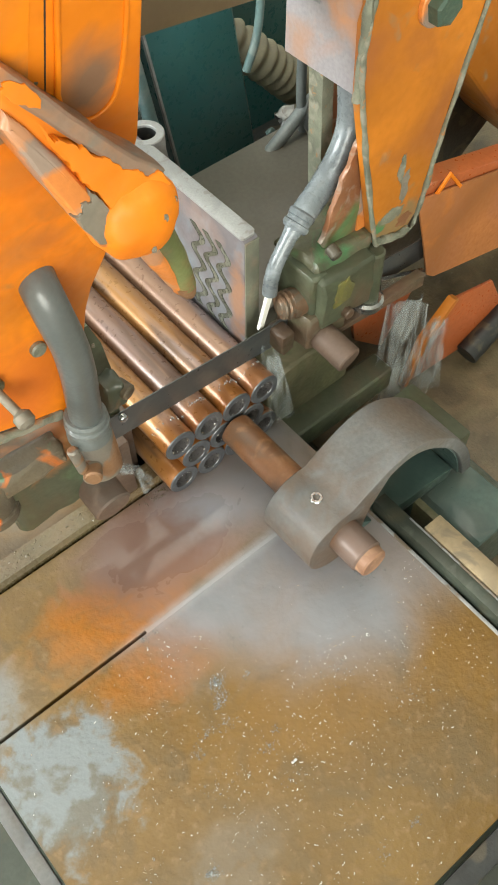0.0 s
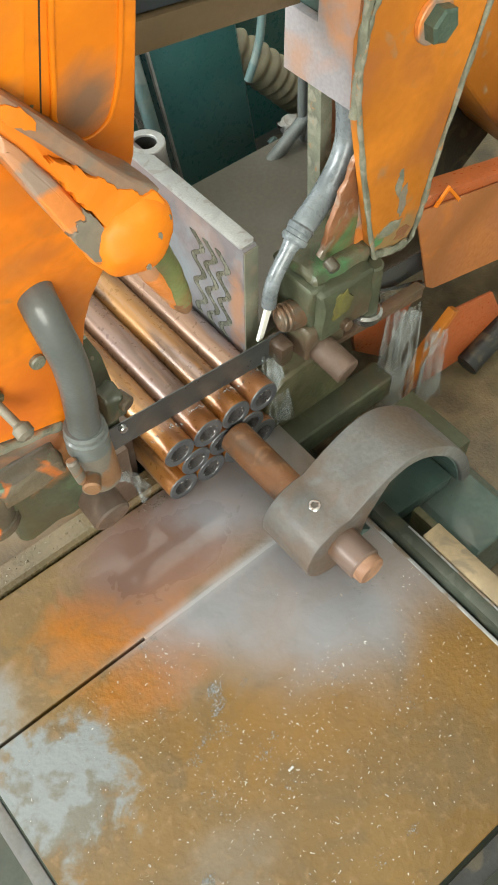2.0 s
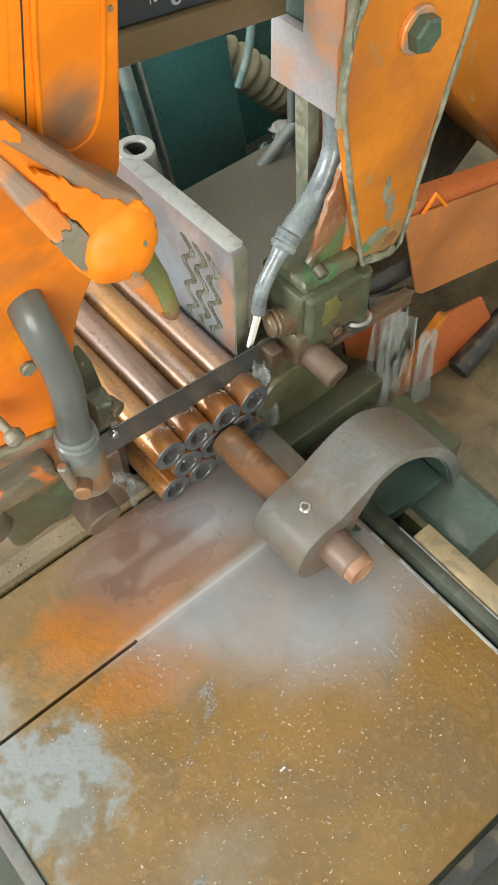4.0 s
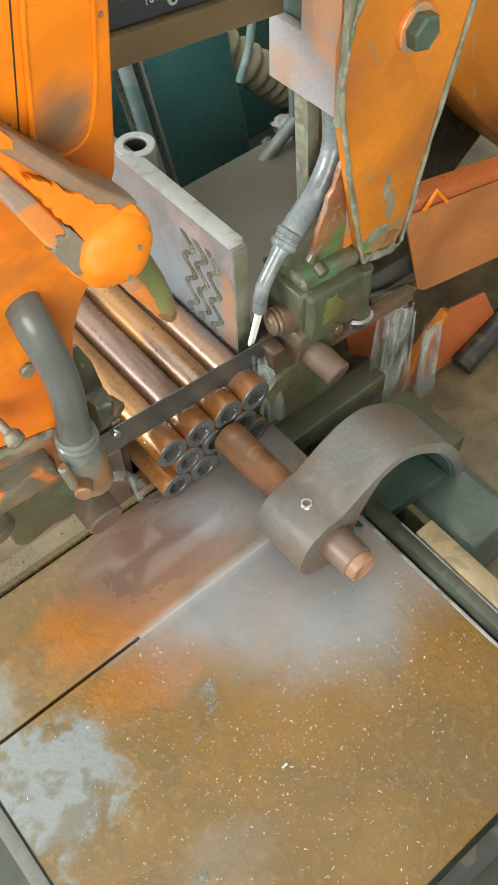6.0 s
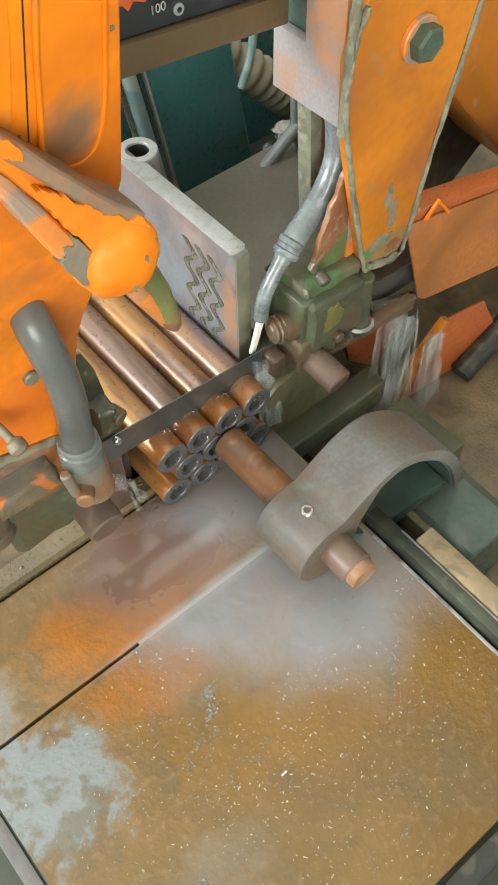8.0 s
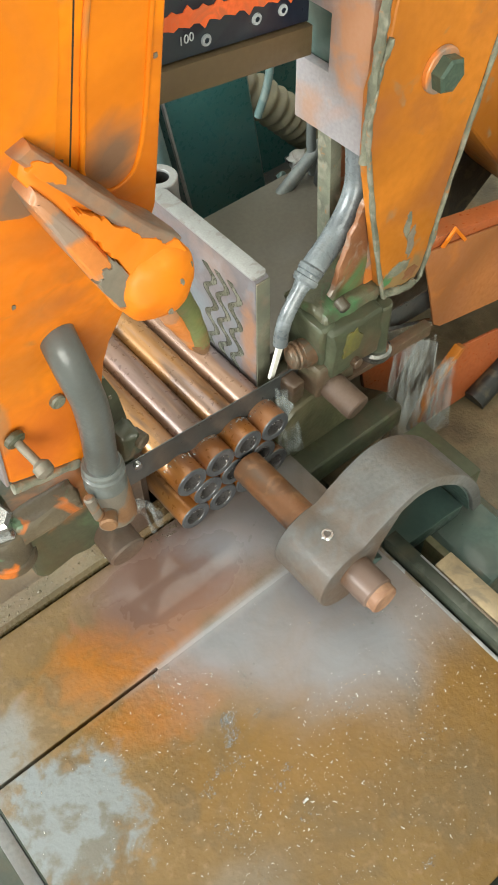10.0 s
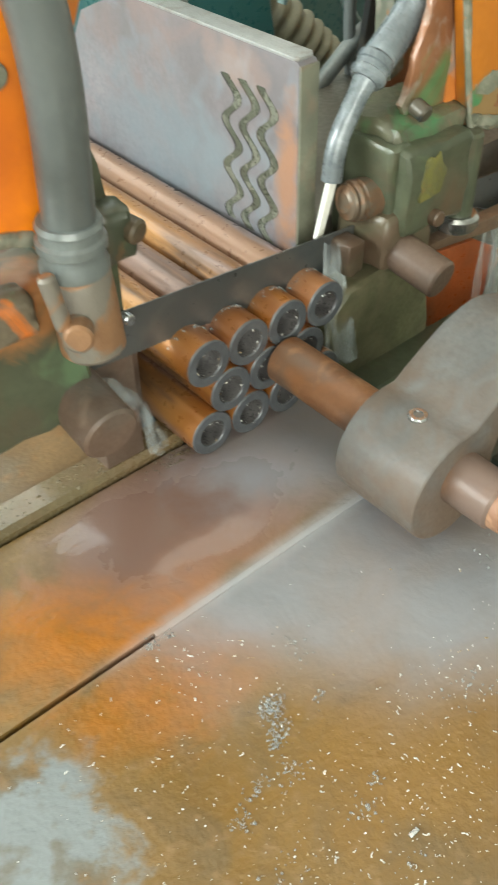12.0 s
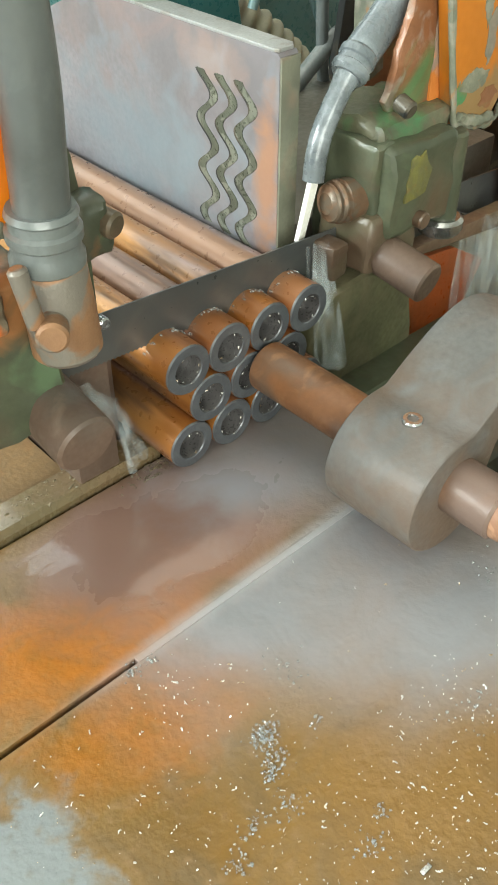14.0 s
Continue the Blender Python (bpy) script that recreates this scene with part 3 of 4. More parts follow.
def side_rail():
    ob = thing("side_rail", "dark square guide bar with tan top beside the table", "rail")
    part("gutter", box(B(), 250.4, 253, -420, -30, -40, -5, 0.8), RAIL_DARK, ob, "dark green wet gutter")
    part("bar", box(B(), 253.4, 268, -420, -40, -40, 13, 1.2), RAIL_DARK, ob, "dark greasy steel bar")
    # thin pale strip: painted highlight along the bar's top edge
    part("polished_edge", box(B(), 265.4, 267.4, -418, -76, 12.8, 13.8, 0.3), CLAMP_EDGE, ob, "pale strip for the highlight on the bar edge")
    part("top_strip", box(B(), 268.6, 291, -420, -92, -40, 15, 2), TAN, ob, "tan stained strip")
    part("outer_face", box(B(), 291.4, 300, -420, -60, -60, -4, 2), DRUM, ob, "dark green lower flange")
    part("foot", box(B(), 262, 420, -30, 60, -140, -34, 4), GREASY, ob)
    part("bracket", lump(prism(B(), [(310, -138), (310, -60), (330, -44), (392, -44), (410, -62), (416, -138)], "y", -128, -34, 5, 3), 1.6, 0.04, 3), CLAMP_IN, ob, "wet teal-green cast bracket")
    return ob


side_rail()

right_bed = part("swarf_bed", rough_up(box(B(), 330, 1200, -420, 420, -220, -140, 3), 1.5), SCALE)
tagged(right_bed, "brown wet concrete ledge covered with swarf", "ledge", kind="structure")


# ---------------------------------------------------------------- pipes
def pipe_mesh():
    bm = lathe(B(), (0, 0, 0), (0, 900, 0), [(0.0013, 17), (0.3, 17), (0.6, 17), (1, 17)], 32)
    return bm


def steel_pipe(x, z, first):
    ob = thing("metal_pipe", "copper-brown thick-walled metal pipe in the clamped bundle", "pipe", "pipes clamped in the vice")
    if first is None:
        part("wall", pipe_mesh(), PIPE, ob)
        cut = lathe(B(), (0, 0, 0), (0, 100, 0), [(0.012, 17), (0.0, 16.2), (0.0, 10.6), (0.008, 10.0)], 32)
        part("cut_face", cut, PIPE_CUT, ob, "grey freshly sawn ring")
        bore = lathe(B(), (0, 0, 0), (0, 300, 0), [(0.0026, 10.0), (1, 9.6), (1, 0)], 28)
        part("bore", bore, BORE, ob, "dark wet bore")
        burr, rnd = B(), random.Random(17)
        for k in range(12):
            a, r = rnd.uniform(0, 6.28), rnd.uniform(8.2, 10.4)
            c = Vector((r * math.cos(a), rnd.uniform(-0.6, 2.5), r * math.sin(a)))
            pts = [burr.verts.new(c + Vector((rnd.uniform(-1, 1), rnd.uniform(-0.8, 0.8), rnd.uniform(-1, 1))) * rnd.uniform(0.5, 1.5)) for i in range(4)]
            for f in ((0, 1, 2), (0, 2, 3), (0, 3, 1), (1, 3, 2)):
                burr.faces.new([pts[i] for i in f])
        part("burr", burr, CHIP, ob, "bright wet burrs round the bore", smooth=0)
    else:
        for c in first.children:
            o = new(c.name.split(".")[0], c.data)
            o.parent = ob
            if "label" in c:
                o["label"] = c["label"]
    ob.location = Vector((x, 96 + random.uniform(-0.8, 0.8), z)) * MM
    ob.rotation_euler = (0, random.uniform(0, 6.28), 0)
    return ob


first_pipe = None
for row, (x0, count) in enumerate(((126.5, 4), (143.5, 3), (126.5, 4))):
    for k in range(count):
        p = steel_pipe(x0 + 34.1 * k, 17 + 29.5 * row, first_pipe)
        first_pipe = first_pipe or p


PLATE_END = mat("greasy_plate_end", (0.20, 0.205, 0.15), 0.45, 0.1, (0.24, 0.17, 0.12), 0.34, 30, 300, 0.2, 0.18, (0.15, 0.17, 0.12), 0.2, 0.15, 0.25)
WAVE = mat("wet_grey_green_groove", (0.115, 0.125, 0.095), 0.3, 0.3, (0.20, 0.21, 0.17), 0.35, 60, 400, 0.2, 0.15)


# ---------------------------------------------------------------- vice
def fixed_jaw():
    ob = thing("fixed_jaw", "grey worn steel fixed vice jaw", "vice jaw")
    part("jaw_plate", box(B(), 58, 88, 124, 150, -15, 90, 1.5), STUB, ob)
    part("jaw_body", box(B(), 62, 108.5, 152, 520, -15, 88, 2), STUB, ob)
    return ob


fixed_jaw()


def moving_jaw():
    ob = thing("moving_jaw", "tall grey steel vice plate with wavy grip grooves", "vice jaw")
    body = prism(B(), [(146, 4), (146, 219.5), (148, 221.5), (345, 221.5), (404, 196), (437, 147), (424, 85), (420, 4)], "x", 246, 262, 1.0)
    part("plate", body, PLATE, ob, "lilac-grey worn steel plate")
    part("top_face", prism(B(), [(245, 150), (247, 147.5), (259, 147.5), (263, 152), (263, 300), (245, 322)], "z", 221.6, 224, 0.6), PLATE_TOP, ob, "bright milled top edge")
    eye = lathe(B(), (268, 322, 190), (268, 322, 224), [(0, 12), (0, 20), (0.97, 20), (1, 19), (1, 12), (0.98, 11.5), (0, 11.5)], 30)
    part("eye", eye, PLATE_TOP, ob, "drilled steel lug")
    part("eye_bore", lathe(B(), (268, 322, 200), (268, 322, 221), [(0, 0), (0, 11.4), (1, 11.4)], 28), DARK, ob)
    for k in range(3):
        y0, zs = 213.5 - 19 * k, np.arange(196 + 0.5 * k, 88 - 2 * k, -2.2)
        pts = [(y0 - 7.2 * math.cos((z - 181.4) / 34.6 * 2 * math.pi), z) for z in zs]
        left = [(y - 3.4, z) for y, z in pts]
        right = [(y + 3.4, z) for y, z in pts][::-1]
        part("groove", prism(B(), left + right, "x", 245.4, 246.5), WAVE, ob, "grey-green wavy grip line")
        # dark line along one side: painted shadow, the groove itself is not cut in
        root = [(y + 3.4, z) for y, z in pts] + [(y + 5.0, z - 1) for y, z in pts][::-1]
        part("groove_root", prism(B(), root, "x", 245.6, 246.4), DARK, ob)
    part("front_face", box(B(), 246.6, 262.4, 144.4, 146.4, 6, 219, 0.5), PLATE_END, ob, "grey-green greasy front end")
    part("slide", box(B(), 264, 520, 160, 372, 20, 95, 3), SLIDE, ob, "grey-brown jaw slide")
    part("foot_drum", lump(prism(B(), [(238, -40), (239, 36), (245, 58), (260, 71), (296, 74), (328, 65), (348, 40), (356, 4), (358, -40)], "y", 102, 250, 7, 3), 1.2, 0.03, 2), DRUM, ob, "dark green rounded cast foot")
    part("foot_step", box(B(), 246, 400, 74, 106, -40, -6, 6, 3), GREASY, ob, "brown stepped base")
    return ob


moving_jaw()


# ---------------------------------------------------------------- length stop
def stop_bar():
    ob = thing("stop_bar", "rusty round stop bar against the pipe ends", "stop bar")
    part("bar", rod(B(), (189, -91, 51), (189, 94, 51), 17.0, 1.6, 36), ROD, ob)
    end = lathe(B(), (189, -100, 51), (189, -82, 51), [(0, 0), (0, 13.2), (0.08, 14.6), (0.5, 15.0), (1, 15.0)], 32)
    part("end_cap", end, ROD_END, ob, "bright copper-coloured turned end")
    return ob


stop_bar()


def stop_clamp():
    ob = thing("stop_clamp", "worn grey cast clamp arm with set screw", "clamp")
    cx, cz, r = 186.0, 45.0, 38.0
    outer = [(cx + r * math.cos(a), cz + r * math.sin(a)) for a in np.radians(np.linspace(92, 305, 24))]
    crown = spline([(196, 83, 0), (218, 97, 0), (243, 109, 0), (268, 112, 0), (297, 100, 0), (332, 69, 0), (357, 35, 0), (374, 0, 0), (384, -32, 0)], 5)

    def inset(depth):
        """The crown's line moved inwards, from the boss to the open end."""
        out = []
        for a, b, c in zip(crown[:-1], crown[1:], crown[2:] + crown[-1:]):
            d = (c - a).normalized()
            if b.x > 236:
                out.append((b.x + d.y * depth, b.y - d.x * depth))
        return out

    inner = inset(12.5)
    poly = outer + [(213, 27), (222, 62)] + inner + [(p.x, p.y) for p in reversed(crown)]
    part("arm", prism(B(), poly, "y", -60, 3, 2.0, 3), CLAMP, ob)
    part("inside", prism(B(), inset(12.7) + inset(14.5)[::-1], "y", -55, 1), CLAMP_IN, ob, "green painted hollow inside")
    low = [(219, 24), (240, 2), (262, -12), (300, -20), (340, -22), (366, -30), (362, -46), (300, -40), (240, -20), (216, 10)]
    part("foot", prism(B(), low, "y", -50, 6, 1.5), CLAMP_IN, ob, "green painted clamp foot")
    s = lathe(B(), (182, -29, 79), (182, -29, 84), [(0, 6.2), (0.8, 6.2), (1, 5.4), (1, 3.2), (0.4, 3.0), (0.4, 0)], 24)
    part("set_screw", s, CHROME, ob, "small socket-head set screw")
    return ob


stop_clamp()


# ---------------------------------------------------------------- wet litter on the table
def chips():
    """Curled slivers and drops: short chains of tiny facets, thicker in some places than in others."""
    rnd = random.Random(5)
    verts, faces = [], []
    nests = [(rnd.gauss(50, 85), rnd.gauss(-165, 75), rnd.uniform(6, 34)) for k in range(70)]
    for k in range(1700):
        if rnd.random() < 0.6:
            cx, cy, sp = rnd.choice(nests)
            x, y = rnd.gauss(cx, sp), rnd.gauss(cy, sp)
        else:
            x, y = rnd.gauss(40, 110), rnd.gauss(-150, 90)
        if not (-158 < x < 244 and -305 < y < -6) or (x > 40 and y > -105 and rnd.random() < 0.9):
            continue
        n = rnd.choice((0.24, 0.29, 0.35, 0.43, 0.62)) * rnd.uniform(0.7, 1.15)
        a, bend = rnd.uniform(0, 6.28), rnd.uniform(-0.9, 0.9)
        for link in range(rnd.choice((1, 1, 1, 2, 3))):
            c, s = math.cos(a), math.sin(a)
            w, h, tilt = n * rnd.uniform(0.4, 0.7), rnd.uniform(0.25, 0.8), rnd.uniform(-0.4, 0.4)
            base = len(verts)
            for z in (0.02, h):
                for u, v in ((-n, -w), (n, -w), (n, w), (-n, w)):
                    q = 0.6 if z > 0.1 else 1.0
                    verts.append(((x + (u * c - v * s) * q) * MM, (y + (u * s + v * c) * q) * MM, (z + (tilt * u / n if z > 0.1 else 0)) * MM))
            for f in ((4, 5, 6, 7), (0, 1, 5, 4), (1, 2, 6, 5), (2, 3, 7, 6), (3, 0, 4, 7)):
                faces.append([base + i for i in f])
            x, y, a = x + 1.7 * n * c, y + 1.7 * n * s, a + bend
    me = bpy.data.meshes.new("metal_chips")
    me.from_pydata(verts, [], faces)
    me.materials.append(CHIP)
    return tagged(new("metal_chips", me), "tiny bright wet metal chips on the table", "swarf", kind="stuff")


chips()


def foam_clump(x, y, spread, count, seed):
    rnd = random.Random(seed)
    bm = B()
    for k in range(count):
        r = rnd.uniform(0.3, 0.8) * (1 if rnd.random() < 0.85 else 1.5)
        v = bmesh.ops.create_icosphere(bm, subdivisions=1, radius=r)["verts"]
        m = Vector((x + rnd.gauss(0, spread), y + rnd.gauss(0, spread * 0.8), r * 0.35))
        for p in v:
            p.co += m
    ob = part("foam_clump", bm, FOAM, smooth=180)
    return tagged(ob, "small clump of white coolant bubbles on the table", "foam", "foam on the table")


for k, (x, y, sp, n) in enumerate(((25, -78, 4.2, 120), (19, -90, 4.5, 50), (8, -112, 6.0, 30), (-30, -150, 10.0, 24), (60, -60, 9.0, 24), (110, -140, 12.0, 26), (150, -200, 12.0, 24), (200, -90, 9.0, 24), (14, -95, 3.0, 30), (-8, -107, 4.0, 26), (-25, -115, 4.0, 26), (22, -149, 4.0, 24), (38, -141, 3.0, 14), (-73, -195, 4.0, 70), (0, -5, 3.0, 22), (12, -5, 2.5, 14), (49, -90, 3.5, 12), (22, -182, 5, 12), (40, -271, 5, 12), (75, -271, 4, 12))):
    foam_clump(x, y, sp * 0.9, int(n * 1.5), 40 + k)


def big_chip():
    ob = part("metal_sliver", box(B(), 29, 35, -173.5, -171, 0, 1.3, 0.4), CHROME)
    return tagged(ob, "single bright metal sliver lying on the table", "sliver")


big_chip()


def crumbs():
    """Wet swarf crumbs along the bed rail and at the foot of the fixed jaw."""
    rnd = random.Random(31)
    verts, faces = [], []
    for k in range(260):
        low = k % 3 == 0
        x, y, z = (rnd.gauss(104, 10), rnd.uniform(104, 117), 0.0) if low else (rnd.uniform(-160, 112), rnd.uniform(122, 142), 7.0)
        n = rnd.uniform(0.4, 1.1) * (1.8 if rnd.random() < 0.1 else 1)
        base = len(verts)
        for u, v, w in ((-1, -0.6, 0), (1, -0.7, 0), (0.8, 0.7, 0), (-0.9, 0.6, 0), (0.1, 0, 0.9)):
            verts.append(((x + n * (u + rnd.uniform(-0.3, 0.3))) * MM, (y + n * (v + rnd.uniform(-0.3, 0.3))) * MM, (z + n * w) * MM))
        for f in ((0, 1, 4), (1, 2, 4), (2, 3, 4), (3, 0, 4)):
            faces.append([base + i for i in f])
    me = bpy.data.meshes.new("swarf_crumbs")
    me.from_pydata(verts, [], faces)
    me.materials.append(SCALE)
    return tagged(new("swarf_crumbs", me), "wet brown swarf crumbs along the bed rail", "swarf", kind="stuff")


crumbs()


def splash(x, z, seed):
    rnd = random.Random(seed)
    bm = B()
    for k in range(18):
        r = rnd.uniform(0.4, 1.2)
        a = rnd.uniform(0.4, 2.7)
        v = bmesh.ops.create_icosphere(bm, subdivisions=1, radius=r)["verts"]
        m = Vector((x + 17.2 * math.cos(a), 117.5 + rnd.gauss(0, 1.4), z + 17.2 * math.sin(a)))
        for q in v:
            q.co = Vector((q.co.x, q.co.y * 1.6, q.co.z * 0.7)) + m
    ob = part("coolant_drops", bm, FOAM, smooth=180)
    return tagged(ob, "bright coolant drops where the blade meets a pipe", "coolant", "coolant drops on the pipes")


for k in range(4):
    splash(126.5 + 34.1 * k, 76, 70 + k)

# ---------------------------------------------------------------- saw head
head = thing("band_saw", "orange band saw head with guide arms, blade and coolant hoses", "band saw")


def saw_blade():
    bm = B()
    x0, x1, pitch = -40.0, 620.0, 3.2

    def top(x):
        return 110 - 0.078 * (x - 245)

    upper, lower = [], []
    x = x0
    while x < x1:
        lower += [(x, top(x) - 33.0), (x + pitch * 0.62, top(x) - 31.9)]
        upper.append((x, top(x)))
        x += pitch
    upper.append((x1, top(x1)))
    lower.append((x1, top(x1) - 33))
    return part("blade", prism(bm, upper + lower[::-1], "y", 120.4, 121.6), BLADE, head, "thin toothed steel band blade", smooth=0)


saw_blade()


TONGUE = mat("olive_green_paint", (0.17, 0.20, 0.075), 0.42, 0.0, (0.24, 0.14, 0.06), 0.35, 24, 300, 0.2, 0.2, None, 0, 0.2, 0.2)


def left_side():
    def lean_y(z):
        """The casting comes forward as it rises."""
        return 92 - 0.35 * max(0.0, z - 310)

    def lean(bm):
        for v in bm.verts:
            v.co.y += lean_y(v.co.z) - 92
        return bm

    def loft(levels, depth, bevel):
        bm = B()
        rings = []
        for z, xl, xr in levels:
            y = lean_y(z)
            rings.append([bm.verts.new(c) for c in ((xl, y, z), (xr, y, z), (xr, y + depth, z), (xl, y + depth, z))])
        for a, b in zip(rings, rings[1:]):
            for k in range(4):
                bm.faces.new((a[k], a[(k + 1) % 4], b[(k + 1) % 4], b[k]))
        bm.faces.new(rings[0][::-1])
        bm.faces.new(rings[-1])
        bmesh.ops.recalc_face_normals(bm, faces=bm.faces[:])
        hard = [e for e in bm.edges if e.calc_face_angle(0) > 1.0]
        bmesh.ops.bevel(bm, geom=hard, offset=bevel, segments=3, profile=0.6, affect="EDGES")
        return bm

    levels = [(188, 36, 42), (198, 28, 44), (211, 12, 46), (227, -33, 50), (270, -30, 56), (293, -28, 62), (311, -26, 70), (340, -25, 78), (372, -24, 85), (400, -23, 86), (447, -22, 91), (480, -21, 88), (540, -21, 82), (600, -21, 76), (720, -25, 64)]
    arm = part("left_guide_arm", loft(levels, 32, 4.5), ORANGE, head, "thick orange painted guide casting, chipped")
    part("arm_edge", loft([(z, xl - 3.2, xl - 0.2) for z, xl, xr in levels[3:]], 26, 1.0), PINK_WORN, arm, "bare pale plate edge")
    part("lower_edge", rough_up(sweep(B(), [(-33, 90, 224), (0, 91, 214), (22, 92, 207)], 4.0, 10, 8), 1.2, 0.15), WELD, arm, "grey flaking edge")
    part("hole_plug", rod(B(), (19, 88, 285), (19, 94, 285), 6.0, 1.2, 18), WELD, arm)

    def sunk(outline, rim):
        part("sunk_panel", lean(prism(B(), outline, "y", 91.2, 94)), SUNK, arm, "dirty sunk orange panel")
        if rim:
            part("panel_rim", lean(sweep(B(), [(x, 90.9, z) for x, z in outline], 1.5, 10, 8)), ORANGE, arm)

    sunk([(44, 720), (36, 598), (37, 526), (38, 504), (46, 489), (56, 482), (66, 485), (71, 496), (72, 524), (68, 584), (60, 720)], True)
    sunk([(-18, 720), (-16, 560), (-14, 512), (-8, 500), (4, 494), (14, 493), (19, 500), (22, 520), (24, 580), (20, 720)], False)
    part("casting_groove", lean(prism(B(), [(30.8, 488), (31.4, 488), (31, 600), (29, 720), (28.4, 720), (30.4, 600)], "y", 91.5, 93)), DARK, arm, "thin brown joint line")
    for x, z, r in ((20, 566, 1.9), (52, 604, 1.8), (26, 520, 1.2), (74, 560, 1.3), (-4, 420, 1.6), (34, 330, 1.5), (60, 256, 1.4)):
        part("paint_pit", lean(prism(B(), ragged([(x + r * math.cos(k * 1.05), z + 1.4 * r * math.sin(k * 1.05)) for k in range(6)], 0.4, int(x + z), 2), "y", 91.3, 92.6)), GREY_PATCH, arm, "small chip in the paint")
    # diagonal lever with a round nose
    c = Vector((52, -8, 449))
    across, up = Vector((0.905, 0, 0.425)), Vector((-0.424, 0.152, 0.891))
    slant = Matrix.Translation(c) @ Matrix((across, Vector((0, 1, 0)), up)).transposed().to_4x4()

    def placed(bm):
        bm.transform(slant)
        return bm

    lug = part("lever", rough_up(placed(prism(B(), [(-12, -4), (4, -8), (14, 4), (9, 60), (0, 98), (-6, 104), (-13, 98), (-13, 60)], "y", -2, 42, 5, 3)), 0.7, 0.06), ORANGE, head, "diagonal casting with a round orange nose")
    part("upper_ridge", lump(placed(prism(B(), [(-9, 110), (1, 110), (8, 72), (17, 32), (25, 13), (13, 10), (6, 40), (-3, 78)], "y", -7, 26, 3.5, 3)), 0.9, 0.06, 2), LEVER, lug, "ridge worn to brown bare metal")
    part("lower_ridge", lump(placed(prism(B(), [(-17, 88), (-11, 92), (-8, 60), (-9, 14), (-16, 0), (-23, 8), (-20, 60)], "y", -6, 24, 3.5, 3)), 0.8, 0.06, 2), ORANGE_WORN, lug, "lower ridge with rubbed orange paint")
    torn = [(-22, 12), (-17, 4), (-10, 8), (-8, 16), (-7, 30), (-9, 38), (-12, 33), (-15, 37), (-18, 32), (-22, 34), (-23, 22)]
    part("bare_patch", lump(placed(prism(B(), ragged(torn, 0.7, 1), "y", -7.4, -2, 0.8)), 0.5, 0.2, 1), GREY_PATCH, lug, "bare grey patch")
    flame = [(-7, 70), (-3, 68), (0, 60), (3, 57), (4, 48), (8, 42), (9, 33), (14, 27), (16, 20), (22, 17), (22, 8), (-4, 6), (-7, 20), (-6, 34), (-8, 44), (-7, 56)]
    part("paint_tongue", lump(placed(prism(B(), ragged(flame, 0.8, 2), "y", -8.0, -1, 0.9)), 0.5, 0.2, 1), ORANGE, lug, "tongue of bright orange paint")
    flake = [(-8, 102), (-3, 104), (2, 96), (3, 88), (0, 84), (-4, 90), (-7, 96)]
    part("paint_flake", lump(placed(prism(B(), ragged(flake, 0.6, 3), "y", -7.8, -4, 0.5)), 0.4, 0.2, 1), ORANGE, lug, "flake of orange paint left on the ridge")
    nose = B()
    bmesh.ops.create_uvsphere(nose, u_segments=36, v_segments=24, radius=1)
    for v in nose.verts:
        q = v.co.copy()
        r = Vector((q.x * 24.5, q.y * (15 if q.y < 0 else 34), q.z * 23))
        v.co = r + Vector((51, -7, 450)) + 2.6 * noise.noise_vector(r * 0.05) + 0.9 * noise.noise_vector(r * 0.16)
    part("nose", nose, ORANGE, lug, "bright orange rounded nose, chipped")
    for a, b, r in ((60, 452, 1.8), (52, 436, 1.5), (69, 455, 2.4)):
        chip = B()
        bmesh.ops.create_icosphere(chip, subdivisions=2, radius=r)
        for v in chip.verts:
            v.co = Vector((v.co.x, v.co.y * 0.4, v.co.z * 1.3)) + Vector((a, -21.4 + 0.02 * (a - 54) ** 2 + 0.02 * (b - 446) ** 2, b)) + 0.8 * noise.noise_vector(v.co)
        part("paint_chip", chip, GREY_PATCH, lug, "bare patch in the paint")
    part("tongue", rough_up(sweep(B(), [(62, 4, 440), (72, 7, 418), (84, 12, 388), (92, 15, 358)], lambda f: 9 - 2.4 * f, 14, 8), 0.8, 0.08), TONGUE, lug, "olive tongue with rusty tip")
    part("tongue_side", rough_up(sweep(B(), [(56, 6, 432), (66, 9, 408), (80, 15, 378), (90, 17, 356)], lambda f: 7.5 - 2.0 * f, 14, 8), 0.8, 0.08), ORANGE_WORN, lug)
    part("tongue_tip", rough_up(sweep(B(), [(91, 15, 361), (93, 16, 354), (95, 16.5, 347)], lambda f: 7.0 - 2.5 * f * f, 14, 6), 0.6, 0.1), RUSTFIT, lug)
    # coolant hose
    hose = part("hose", sweep(B(), [(25, 93, 358), (26, 82, 362), (24, 69, 354), (25, 62, 336), (29, 61, 308), (31, 63, 276), (31, 66, 245), (31, 70, 204)], 12.5, 22, 8), HOSE, head, "grey rubber coolant hose elbow")
    part("hose_clip", lathe(B(), (31, 70, 196), (31, 69, 224), [(0, 0), (0, 15), (0.06, 17), (0.2, 17), (0.3, 15.5), (0.45, 15.5), (0.5, 17), (0.65, 17), (0.7, 15.2), (0.85, 15.2), (0.9, 16.2), (1, 15), (1, 0)], 26), HOSE, hose)
